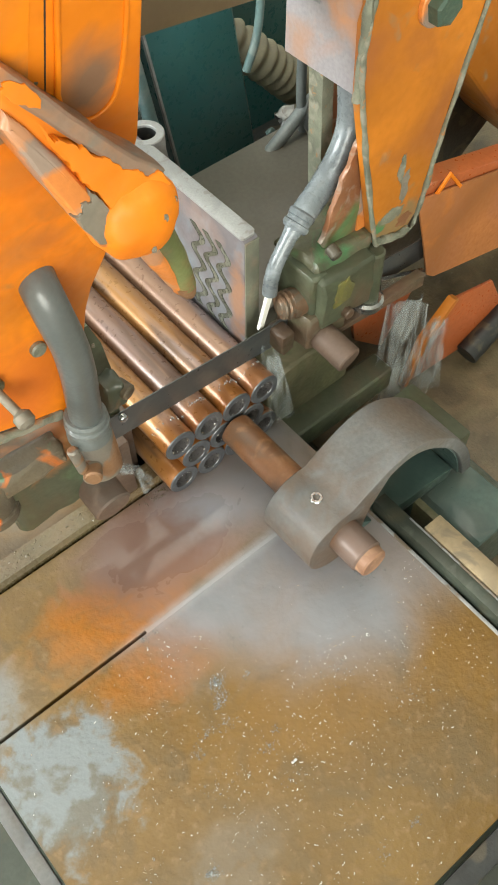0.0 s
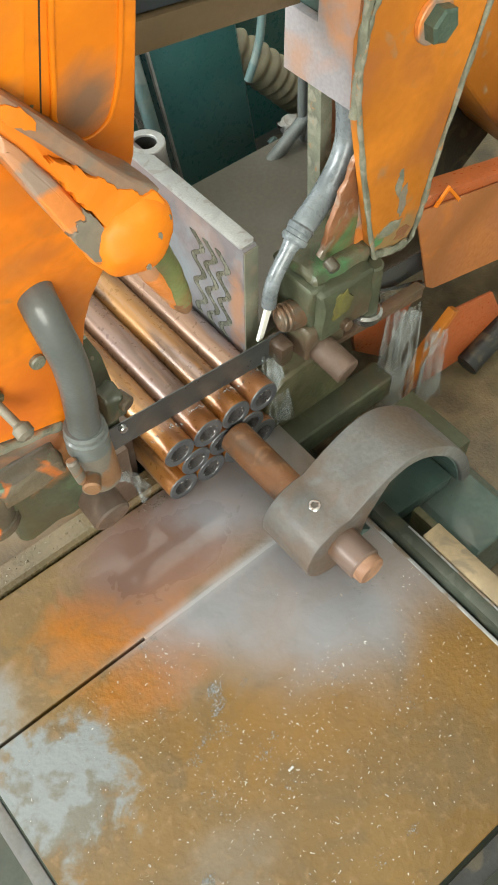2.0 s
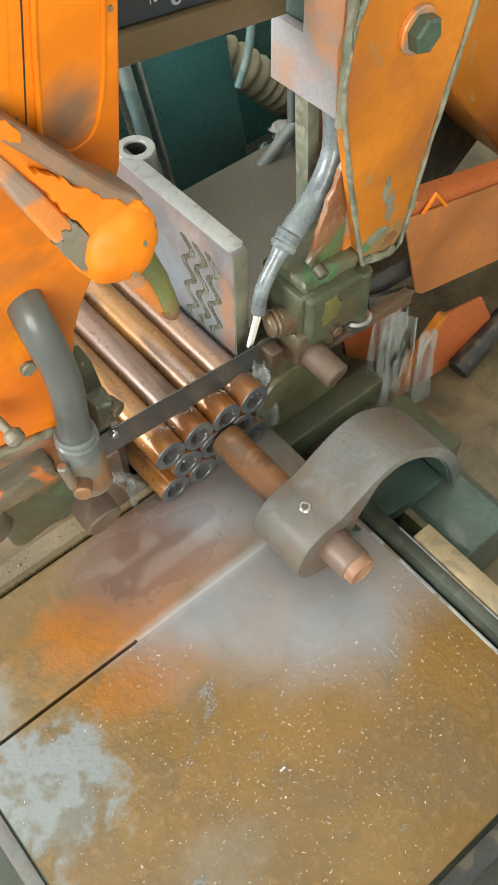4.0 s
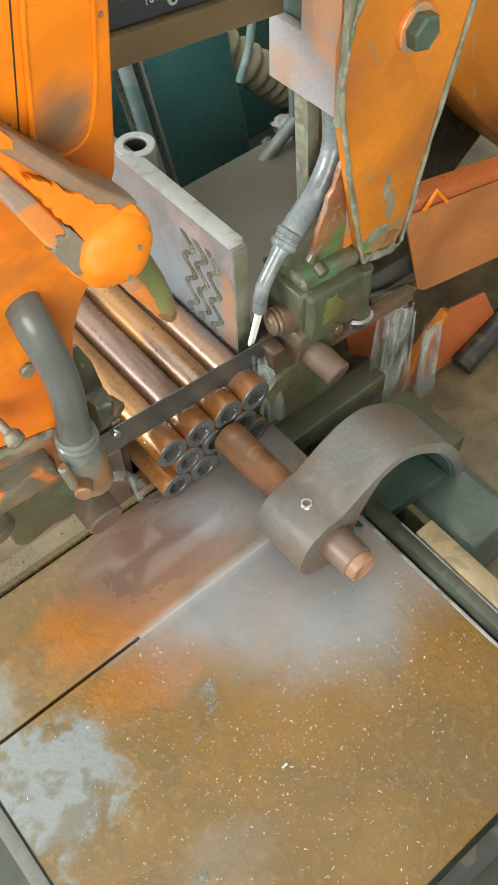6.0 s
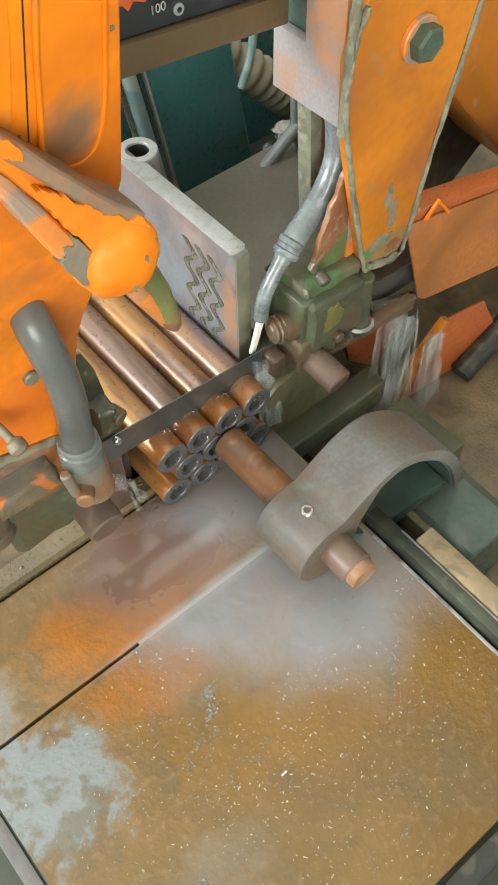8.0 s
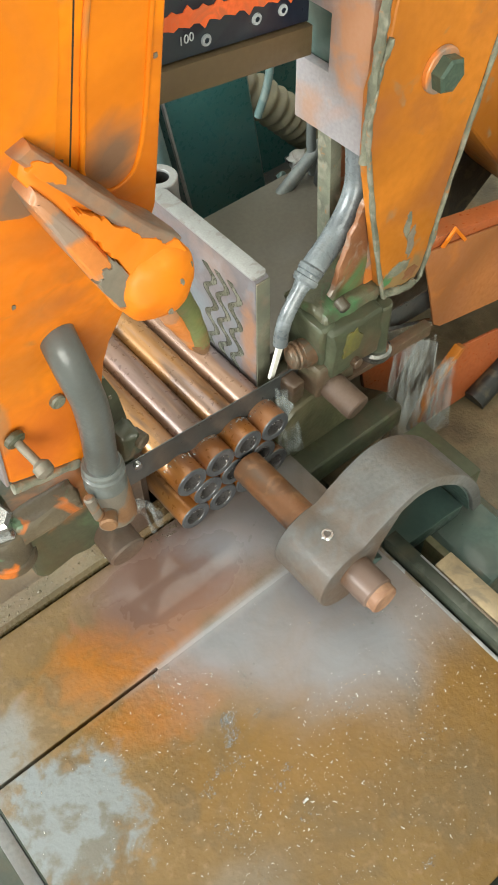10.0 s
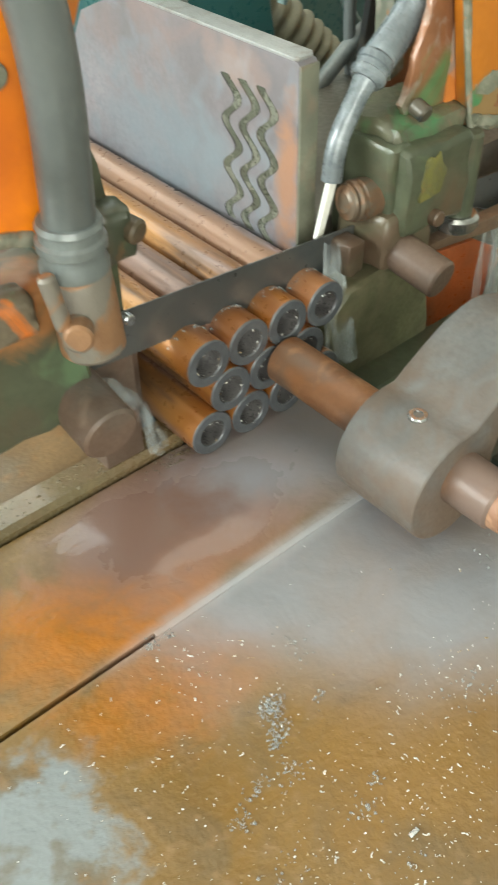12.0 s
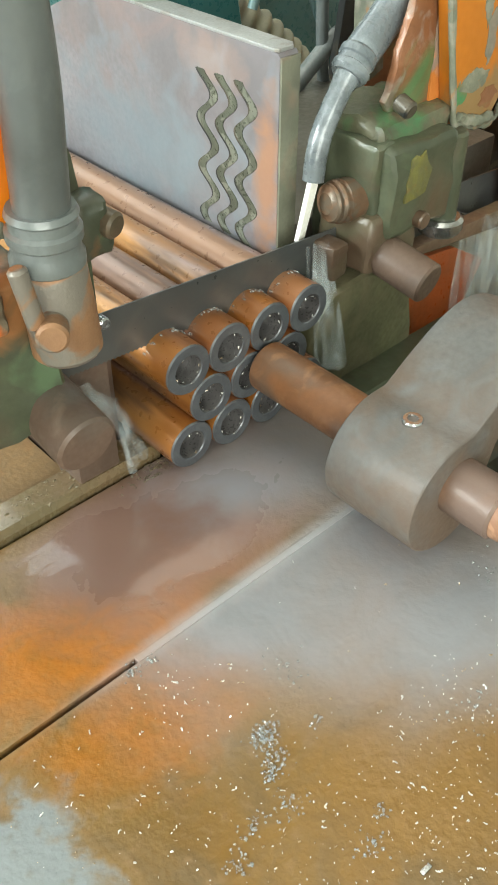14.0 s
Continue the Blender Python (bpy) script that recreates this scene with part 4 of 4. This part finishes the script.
    fit = part("fitting", lathe(B(), (34, 70, 148), (33, 72, 200), [(0, 0), (0, 15.0), (0.05, 17), (0.5, 16.6), (0.9, 15.8), (1, 14), (1, 0)], 26), RUSTFIT, head, "rusty pipe fitting")
    part("tap_lever", rod(B(), (14, 58, 176), (10, 60, 206), 4.5, 1.5, 14), RUSTFIT, fit)
    part("tap_spindle", rod(B(), (15, 48, 174), (26, 66, 172), 7.5, 1.5, 18), RUSTFIT, fit)
    # guide
    guide = part("left_guide", lump(box(B(), -40, 42, 88, 140, 92, 180, 8, 3), 2.6, 0.05), GREASY, head, "greasy green blade guide block")
    part("guide_cap", lump(box(B(), -44, 14, 82, 104, 160, 184, 6, 3), 3.2, 0.07), FLAKY, guide, "cap with flaking orange paint")
    part("left_stub", rod(B(), (32, 62, 94), (32, 104, 102), 17.5, 1.8, 32), STUB, guide, "round brown guide pin")
    clip = part("clip", lump(box(B(), 58, 78, 88, 108, 176, 206, 5, 3), 3.0, 0.09, 2), GREASY, guide, "small bolted clip")
    part("clip_bolt", rod(B(), (78, 84, 192), (74, 98, 194), 7, 1.5, 18), BROWN_GUIDE, clip)
    part("wiper_plate", prism(B(), [(64, 100), (86, 100), (86, 180), (82, 214), (74, 240), (66, 240), (66, 180)], "y", 124, 128, 0.6), GREASY, guide, "black wiper plate")
    part("blade_bolt", rod(B(), (84, 114, 119), (84, 120, 119), 4.0, 1.0, 16), CHROME, guide, "small bright bolt at the blade")
    # adjusting screws
    part("adjusting_screw", rod(B(), (-15, 66, 264), (-20, 90, 277), 3.5, 0.8, 12), GREY_PATCH, arm)
    part("screw_collar", rod(B(), (-19, 85, 275), (-20, 91, 277), 8, 1.5, 18), GREASY, arm)
    part("screw_head", rod(B(), (-14, 58, 260), (-15, 69, 265), 7.0, 3, 18), GREY_PATCH, arm, "small steel screw head")
    # pivot boss with hex bolt
    boss = part("pivot_boss", lathe(B(), (-52, 100, 132), (-52, 100, 178), [(0, 0), (0, 20), (0.06, 22), (0.25, 22), (0.27, 20), (0.9, 20), (1, 18), (1, 0)], 30), FLAKY, head, "round boss with peeling orange paint")
    part("boss_bolt", lathe(B(), (-52, 100, 178), (-52, 100, 194), [(0, 18), (0.12, 18), (0.14, 14), (0.8, 14), (1, 11), (1, 0)], 6), CHROME, boss, "bright hexagon bolt", smooth=0)
    part("rear_bolt", lathe(B(), (-62, 132, 232), (-62, 132, 256), [(0, 20), (0.1, 20), (0.14, 15), (0.85, 15), (1, 12), (1, 0)], 6), CHROME, head, "bright hexagon bolt", smooth=0)
    part("rear_plate", rough_up(box(B(), -150, -44, 124, 150, 130, 232, 5, 3), 1.0, 0.04), PINK_WORN, head, "faded pinkish plate")


left_side()


GUIDE_BOLT = mat("rusty_guide_bolt", (0.20, 0.115, 0.065), 0.4, 0.3, (0.13, 0.10, 0.07), 0.4, 60, 350, 0.2, 0.2)
ARM_WEB = mat("chipped_orange_green", (0.30, 0.130, 0.06), 0.42, 0.1, (0.06, 0.25, 0.10), 0.34, 18, 260, 0.3, 0.2, (0.36, 0.34, 0.30), 0.22, 0.3, 0.2)


def right_side():
    poly = [(335, 433), (323, 391), (326, 329), (362, 175), (372, 160), (408, 152), (420, 170), (436, 262), (466, 400), (480, 520), (345, 520)]
    arm = part("right_guide_arm", prism(B(), poly, "y", 100, 112, 3, 3), ORANGE_DULL, head, "tapered orange guide arm with welded edges")
    side = part("side_plate", prism(B(), [(112, 329), (192, 328), (192, 384), (155, 384), (155, 430), (192, 430), (192, 540), (112, 540)], "x", 328, 338, 2.5), PINK_WORN, head, "faded pinkish side plate with a notch")
    part("notch_plate", box(B(), 339, 346, 150, 200, 376, 440, 2), CLAMP_IN, side, "grey-green plate behind the notch")
    edge = [(335, 433), (323, 391), (326, 329), (362, 175), (372, 160), (408, 152), (420, 170), (436, 262), (466, 400), (478, 500)]
    part("weld_bead", rough_up(sweep(B(), [(x, 99, z) for x, z in edge], lambda f: 2.4 + 1.2 * noise.noise(Vector((f * 30, 0, 0))), 10, 10), 1.4, 0.2), WELD, arm, "lumpy grey-green weld bead")
    part("left_weld", rough_up(sweep(B(), [(328, 100, 470), (322, 101, 390), (325, 104, 330)], 3.8, 10, 14), 2.0, 0.12), WELD, arm, "pale flaking weld")
    part("base_weld", rough_up(sweep(B(), [(368, 99, 166), (388, 98, 158), (408, 99, 156)], 4.0, 10, 10), 2.0, 0.15), WELD, arm)
    rnd = random.Random(21)
    for x, z, w, h, material in ((388, 236, 5, 16, WELD), (383, 186, 16, 7, WELD), (395, 213, 6, 18, GREY_PATCH), (371, 181, 8, 8, ARM_WEB), (402, 172, 10, 8, ARM_WEB)):
        ring = [(x + w * (0.7 + 0.5 * rnd.random()) * math.cos(k * 0.524), z + h * (0.7 + 0.5 * rnd.random()) * math.sin(k * 0.524)) for k in range(12)]
        part("worn_patch", prism(B(), ragged(ring, 1.0, int(x), 2), "y", 99.7 - 0.002 * (x - 340), 101), material, arm, "patch of worn-off paint")
    bolt = part("hex_bolt", lathe(B(), (394, 84, 386), (394, 99, 386), [(0, 0), (0, 12), (0.12, 15), (1, 15)], 6), BOLTM, arm, "green hexagon bolt head", smooth=0)
    part("washer", rod(B(), (394, 95, 386), (394, 100.5, 386), 19, 1, 28), ORANGE_WORN, bolt)
    part("rear_flange", prism(B(), [(112, 150), (118, 150), (118, 345), (112, 345)], "x", 352, 420, 1), ORANGE_WORN, arm)
    part("back_strip", prism(B(), [(352, 345), (366, 340), (376, 178), (362, 172)], "y", 172, 190, 2), WELD, arm, "grey-green steel strip")
    part("inner_web", prism(B(), [(360, 340), (430, 330), (430, 160), (372, 160)], "y", 186, 194, 1), ARM_WEB, arm)
    # guide
    guide = part("right_guide", lump(box(B(), 290, 356, 86, 150, 104, 166, 6, 3), 2.8, 0.05), GREASY, head, "greasy green blade guide block")
    part("paint_patch", lump(prism(B(), ragged([(304, 128), (322, 132), (329, 146), (320, 160), (308, 157), (302, 142)], 1.4, 8, 3), "y", 84.2, 88, 0.6), 0.8, 0.09, 1), YELLOWISH, guide, "yellow-green paint patch")
    part("guide_top", lump(box(B(), 292, 362, 100, 160, 156, 178, 8, 3), 5.0, 0.06), MIXGREEN, guide, "lumpy top with chipped green paint")
    part("arm_web", lump(prism(B(), ragged([(352, 292), (338, 264), (326, 234), (314, 206), (310, 184), (318, 160), (384, 134), (374, 290)], 2.0, 6, 3), "y", 113, 119, 1.5), 1.5, 0.07, 3), ARM_WEB, guide, "chipped orange and green arm web")
    part("oil_cup", rod(B(), (309, 92, 186), (309, 104, 190), 6, 1.5, 16), DARK, guide)
    part("guide_jaw", lump(box(B(), 284, 304, 96, 150, 82, 168, 5, 3), 2.6, 0.06), GREASY, guide, "wet greasy guide jaw")
    part("lower_jaw", lump(box(B(), 278, 326, 90, 140, 80, 122, 6, 3), 2.8, 0.06), BROWN_GUIDE, guide)
    part("small_foot", lump(box(B(), 256, 272, 102, 126, 82, 106, 3), 2.0, 0.08, 2), BROWN_GUIDE, guide)
    part("right_stub", rod(B(), (301, 55, 83), (297, 98, 92), 14.5, 1.6, 32), STUB, guide, "round brown guide pin")
    gb = lathe(B(), (264, 119, 130), (290, 114, 128), [(0, 0), (0, 7), (0.06, 9), (0.07, 12), (0.13, 13), (0.15, 11.5), (0.2, 11.5), (0.23, 13.5), (0.3, 14.5), (0.34, 13), (0.42, 13), (0.46, 14.5), (1, 14.5)], 28)
    part("guide_bolt", gb, GUIDE_BOLT, guide, "rusty ribbed bolt head")
    part("pin", rod(B(), (322, 80, 112), (322, 90, 112), 6, 1, 16), BROWN_GUIDE, guide)
    knob = part("clamp_knob", rod(B(), (362, 96, 92), (362, 96, 160), 11, 2, 22), GREASY, guide, "greasy upright clamp screw")
    part("knob_ring", lathe(B(), (362, 96, 86), (362, 96, 98), [(0, 9), (0, 15), (0.3, 17), (0.8, 17), (1, 14), (1, 9)], 26), CHROME, knob, "bright steel ring")
    part("lever_bar", prism(B(), [(306, 88), (312, 82), (440, 66), (440, 82)], "y", 88, 100, 1.5), BROWN_GUIDE, head, "flat brown lever bar")
    # coolant hose and nozzle
    hose = part("coolant_hose", sweep(B(), [(261, 128, 144), (264, 129, 160), (272, 130, 178), (296, 132, 207), (334, 138, 230), (358, 142, 258), (366, 148, 290), (366, 160, 350), (366, 180, 430)],
         lambda f: 7.2 if f < 0.33 else 7.2 + 4.6 * min(1, (f - 0.33) * 14), 20, 10), HOSE_WET, head, "wet grey coolant hose")
    part("collar", lathe(B(), (290, 131, 202), (304, 133, 214), [(0, 8), (0, 10.5), (0.15, 12.6), (0.35, 12.6), (0.4, 11.5), (0.6, 11.5), (0.65, 12.6), (0.9, 12.6), (1, 11)], 22), HOSE_WET, hose)
    nz = B()
    prism(nz, [(257, 148), (265, 148), (252, 106), (246, 106)], "y", 125, 129, 0.8)
    part("nozzle", nz, NOZZLE, hose, "flat white plastic nozzle")
    # guard, housing and chute carried by the head
    guard = part("guard", prism(B(), [(427, 172), (434, 175), (900, 62), (900, -70), (620, 6), (500, 36), (478, 42), (466, 52), (448, 110)], "y", 104, 107, 1.2, 2), GUARD_PAINT, head, "orange sheet-metal blade guard")
    part("guard_top", prism(B(), [(430, 173), (900, 60), (900, 64), (448, 184)], "y", 107.5, 132, 1), RED_ORANGE, guard)
    part("guard_fold", prism(B(), [(450, 172), (467, 189), (489, 162), (486, 160), (467, 184), (454, 170)], "y", 102, 105, 0.5), ORANGE, guard, "bright folded edge")
    part("guard_lining", prism(B(), [(396, 84), (470, 52), (474, 40), (400, 66)], "y", 110, 116, 1), CHROME, guard, "wet bright sheet lining")
    part("wheel_housing", prism(B(), [(500, 440), (540, 268), (574, 226), (743, 34), (1000, -200), (1000, 500)], "y", 220, 300, 6, 3), ORANGE_DULL, head, "large orange wheel housing")
    # added black sheet: stands in for the shade in the gap behind the housing
    part("housing_shadow_gap", prism(B(), [(500, 320), (640, 250), (820, -30), (760, -80), (560, -60), (470, 120)], "y", 304, 312, 2), DARK, head, "black sheet for the shaded gap behind the housing")
    part("chute", prism(B(), [(460, -127), (482, -60), (520, -18), (594, -36), (650, -132), (560, -138)], "y", 97, 102, 1.5), RED_ORANGE, head, "wet red-orange sheet metal chute")
    part("chute_side", prism(B(), [(452, -124), (460, -127), (484, -58), (524, -16), (516, -12), (474, -54)], "y", 92, 104, 1.5), ORANGE_DULL, head)
    part("black_hose", sweep(B(), [(560, 84, -136), (640, 88, -104), (700, 86, -84), (800, 70, -70)], 16, 18, 8), DARK, head, "black oily hose")
    part("chute_back", prism(B(), [(400, 20), (418, -60), (470, -110), (520, -20), (470, 10)], "y", 150, 156, 1), RED_ORANGE, head)


right_side()


# ---------------------------------------------------------------- behind
def teal_column():
    ob = thing("machine_column", "dark teal painted machine column", "column")
    poly = [(380, 480), (506, 480), (512, 486), (512, 640), (380, 640)]
    bm = prism(B(), poly, "z", -400, 420, 3)
    for v in bm.verts:
        v.co.x += 0.17 * (186 - v.co.z)
    part("column", bm, TEAL, ob)
    bm = rod(B(), (362, 478, -300), (362, 478, 420), 9, 1, 20)
    for v in bm.verts:
        v.co.x += 0.17 * (186 - v.co.z)
    part("edge_tube", bm, TEAL_LITE, ob, "pale teal edge")
    bm = box(B(), 380, 383, 474, 479.5, -300, 420)
    for v in bm.verts:
        v.co.x += 0.17 * (186 - v.co.z)
    part("edge_bead", bm, PLATE_TOP, ob, "thin bright edge")
    bm = box(B(), 325, 348, 486, 620, -300, 420, 2)
    for v in bm.verts:
        v.co.x += 0.17 * (186 - v.co.z)
    part("side_cover", bm, TEAL, ob)
    part("rear_cover", box(B(), 545, 1050, 642, 662, -400, 105, 3), TEAL, ob, "dark teal back cover")
    return ob


teal_column()


RED_MARK = mat("red_orange_marking", (0.75, 0.13, 0.03), 0.5, 0.0, (0.55, 0.12, 0.04), 0.3, 30, 300, 0.0, 0.12)
DIAL = mat("pale_marking", (0.38, 0.42, 0.44), 0.6, 0.0, (0.25, 0.28, 0.30), 0.3, 60, 400, 0.0, 0.1)


def control_panel():
    """The dark panel and the brown bar below it, carried between the two arms of the saw head."""
    part("cross_bar", prism(B(), [(60, 422.3), (327, 390.8), (327, 414.8), (60, 446.3)], "y", 172, 188, 2), BROWN_BAR, head, "brown metal bar between the arms")
    panel = part("control_panel", prism(B(), [(60, 447.5), (327, 416), (327, 600), (60, 600)], "y", 177, 196, 2), NAVY, head, "navy control panel with pale markings")
    upper, lower = [], []
    for k in range(13):
        x = 149 + 13.2 * k
        mid = 460.6 - 0.118 * (x - 190)
        upper += [(x - 4.2, mid + 5), (x, mid + (9 if k % 2 else 7)), (x + 4.2, mid + 4)]
        lower += [(x - 4.2, mid - 5), (x, mid - (7 if k % 3 else 10)), (x + 4.2, mid - 5)]
    part("red_mark", prism(B(), upper + lower[::-1], "y", 176, 177.5), RED_MARK, panel, "jagged red-orange marking")
    for x, z in ((229, 437), (275, 436), (300, 434)):
        ring = lathe(B(), (x, 175.6, z), (x, 177.4, z), [(0, 2), (0, 4), (0.6, 4.4), (1, 4.4)], 20)
        part("dial_mark", ring, DIAL, panel, "small pale round marking")
    text = bpy.data.curves.new("scale_number", "FONT")
    text.body, text.size, text.extrude, text.align_x = "100", 0.009, 0.0003, "CENTER"
    text.materials.append(DIAL)
    number = new("scale_number", text)
    number.parent = panel
    number.matrix_world = pose(0.2115, 0.1758, 0.4415, 90, 0, 0)


control_panel()


def conduit():
    ob = thing("corrugated_conduit", "khaki corrugated flexible conduit", "conduit")
    bm = sweep(B(), [(500, 552, 150), (578, 506, 79), (644, 495, 15), (760, 515, -62)], lambda f: 26 + 2.6 * math.sin(f * 120), 22, 60)
    part("tube", bm, CORRUGATED, ob)
    return ob


conduit()


def cable(points, r, material, label):
    ob = part("cable", sweep(B(), points, r, 12, 8), material)
    return tagged(ob, label, "cable", "cables behind the machine")


cable([(560, 440, 300), (562, 436, 200), (585, 432, 120), (630, 430, 70)], 6, TEAL_LITE, "pale grey cable hanging behind the vice")
cable([(505, 420, 330), (500, 420, 240), (492, 418, 190), (478, 420, 150)], 5, TEAL_LITE, "pale grey cable hanging behind the vice")
cable([(440, 350, 80), (470, 350, 100), (516, 350, 130), (555, 352, 143), (600, 360, 150)], 8, HOSE, "grey hose crossing behind the vice")
cable([(500, 350, 240), (503, 352, 140), (512, 350, 60), (520, 350, 10)], 6, HOSE, "dark grey cable behind the vice")

sheet = part("splash_sheet", prism(B(), [(450, 78), (540, 60), (570, 30), (565, -10), (525, -40)], "y", 300, 304, 1), LILAC)
tagged(sheet, "pale lilac sheet-metal splash plate", "sheet")


def clutter():
    rnd = random.Random(9)
    for k in range(34):
        x, y, z = rnd.uniform(530, 650), rnd.uniform(370, 460), rnd.uniform(0, 52)
        s = rnd.uniform(4, 11)
        bm = B()
        bmesh.ops.create_icosphere(bm, subdivisions=3, radius=s)
        for v in bm.verts:
            q = v.co * 0.11 + Vector((k * 3.1, 0, 0))
            v.co = Vector((v.co.x * 1.3, v.co.y, v.co.z * 0.8)) * (1 + 0.75 * noise.noise(q) + 0.35 * noise.noise(q * 3)) + Vector((x, y, z))
        ob = part("swarf_lump", bm, rnd.choice((PLATE_TOP, TEAL_LITE, CORRUGATED, DARK)), smooth=60)
        tagged(ob, "pale lump of swarf heaped behind the vice", "swarf", "swarf behind the vice")


clutter()
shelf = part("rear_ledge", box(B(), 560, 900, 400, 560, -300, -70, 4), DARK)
tagged(shelf, "black oily ledge behind the vice", "ledge")


# ---------------------------------------------------------------- falling coolant
def falling(points, r, label, material):
    bm = sweep(B(), points, lambda f: r * (0.55 + 0.8 * abs(noise.noise(Vector((f * 7.0, r, points[0][0] * 0.1))))), 8, 6)
    ob = part("coolant_stream", rough_up(bm, r * 0.5, 0.08), material)
    return tagged(ob, label, "coolant", "streams of falling coolant")


def water_sheet(top, bottom, seed, label):
    """A thin wavy curtain of coolant between an upper and a lower line."""
    bm = B()
    nu, nv = 14, 16
    (a, b), (c, d) = [[Vector(p) for p in pair] for pair in (top, bottom)]
    for side in (0, 1):
        grid = []
        for j in range(nv + 1):
            f = j / nv
            row = []
            for i in range(nu + 1):
                u = i / nu
                p = a.lerp(b, u).lerp(c.lerp(d, u), f)
                p += 5.0 * noise.noise_vector(Vector((u * 3 + seed, f * 1.5, seed))) * (0.3 + f)
                p.y += 0.8 * side
                p.z += 10 * noise.noise(Vector((u * 5, seed, 3))) * (f - 0.5)
                row.append(bm.verts.new(p))
            grid.append(row)
        for j in range(nv):
            for i in range(nu):
                bm.faces.new((grid[j][i], grid[j][i + 1], grid[j + 1][i + 1], grid[j + 1][i]))
    ob = part("coolant_stream", bm, FILM, smooth=180)
    return tagged(ob, label, "coolant", "streams of falling coolant")


rnd_s = random.Random(12)
streams = []
for i in range(9):
    near = i < 5
    x = rnd_s.uniform(392, 444) if near else rnd_s.uniform(474, 510)
    y = rnd_s.uniform(84, 104)
    z = rnd_s.uniform(44, 80) if near else rnd_s.uniform(-30, 10)
    rx = rnd_s.uniform(-14, 4)
    streams.append(falling([(x, y, z), (x + 0.2 * rx, y - 2, z - 45), (x + 0.6 * rx, y - 4, z - 100), (x + rx, y - 7, max(-136, z - 190))], rnd_s.uniform(1.2, 2.6), "milky coolant falling beside the blade guide", FILM))
for k in range(3):
    streams.append(water_sheet(((396 + 8 * k, 96 - 7 * k, 84), (446, 98 - 7 * k, 56)), ((376 + 6 * k, 84 - 7 * k, -60 - 20 * k), (440 + 4 * k, 84 - 7 * k, -134)), 3.0 + k, "milky curtain of coolant falling beside the guard"))
for k in range(2):
    streams.append(water_sheet(((474, 92 - 6 * k, 0), (508, 92 - 6 * k, -14)), ((468, 84 - 6 * k, -130), (512, 84 - 6 * k, -136)), 9.0 + k, "milky curtain of coolant falling off the chute"))
for k in range(2):
    streams.append(water_sheet(((242, 114 - 4 * k, 108), (256, 114 - 4 * k, 106)), ((238, 102 - 3 * k, 14), (268, 100 - 3 * k, 6)), 14.0 + k, "thin milky coolant running over the pipe from the nozzle"))
for k in range(4):
    streams.append(falling([(50 + 2 * k, 106, 94 - 2 * k), (64 + 3 * k, 111, 82 - 3 * k), (80 + 3 * k, 114 + k, 54 - 2 * k), (90 + 4 * k, 116 + k, 8)], 3.4 + 1.2 * (k % 2), "milky jet of coolant curving past the fixed jaw", FILM))


def motions():
    drop = ((0, 18.6), (1.5, 14.6), (3, 11.2), (5, 8.0), (7, 5.4), (10, 2.4), (12, 1.0), (14, 0.0))
    walk(head, [(t, pose(0, 0, z * MM)) for t, z in drop])
    rnd = random.Random(3)
    for s in streams:
        walk(s, [(0.5 * k, pose(rnd.uniform(-2, 2) * MM, rnd.uniform(-2, 2) * MM, rnd.uniform(-4, 4) * MM, 0, 0, rnd.uniform(-0.5, 0.5))) for k in range(29)])


motions()
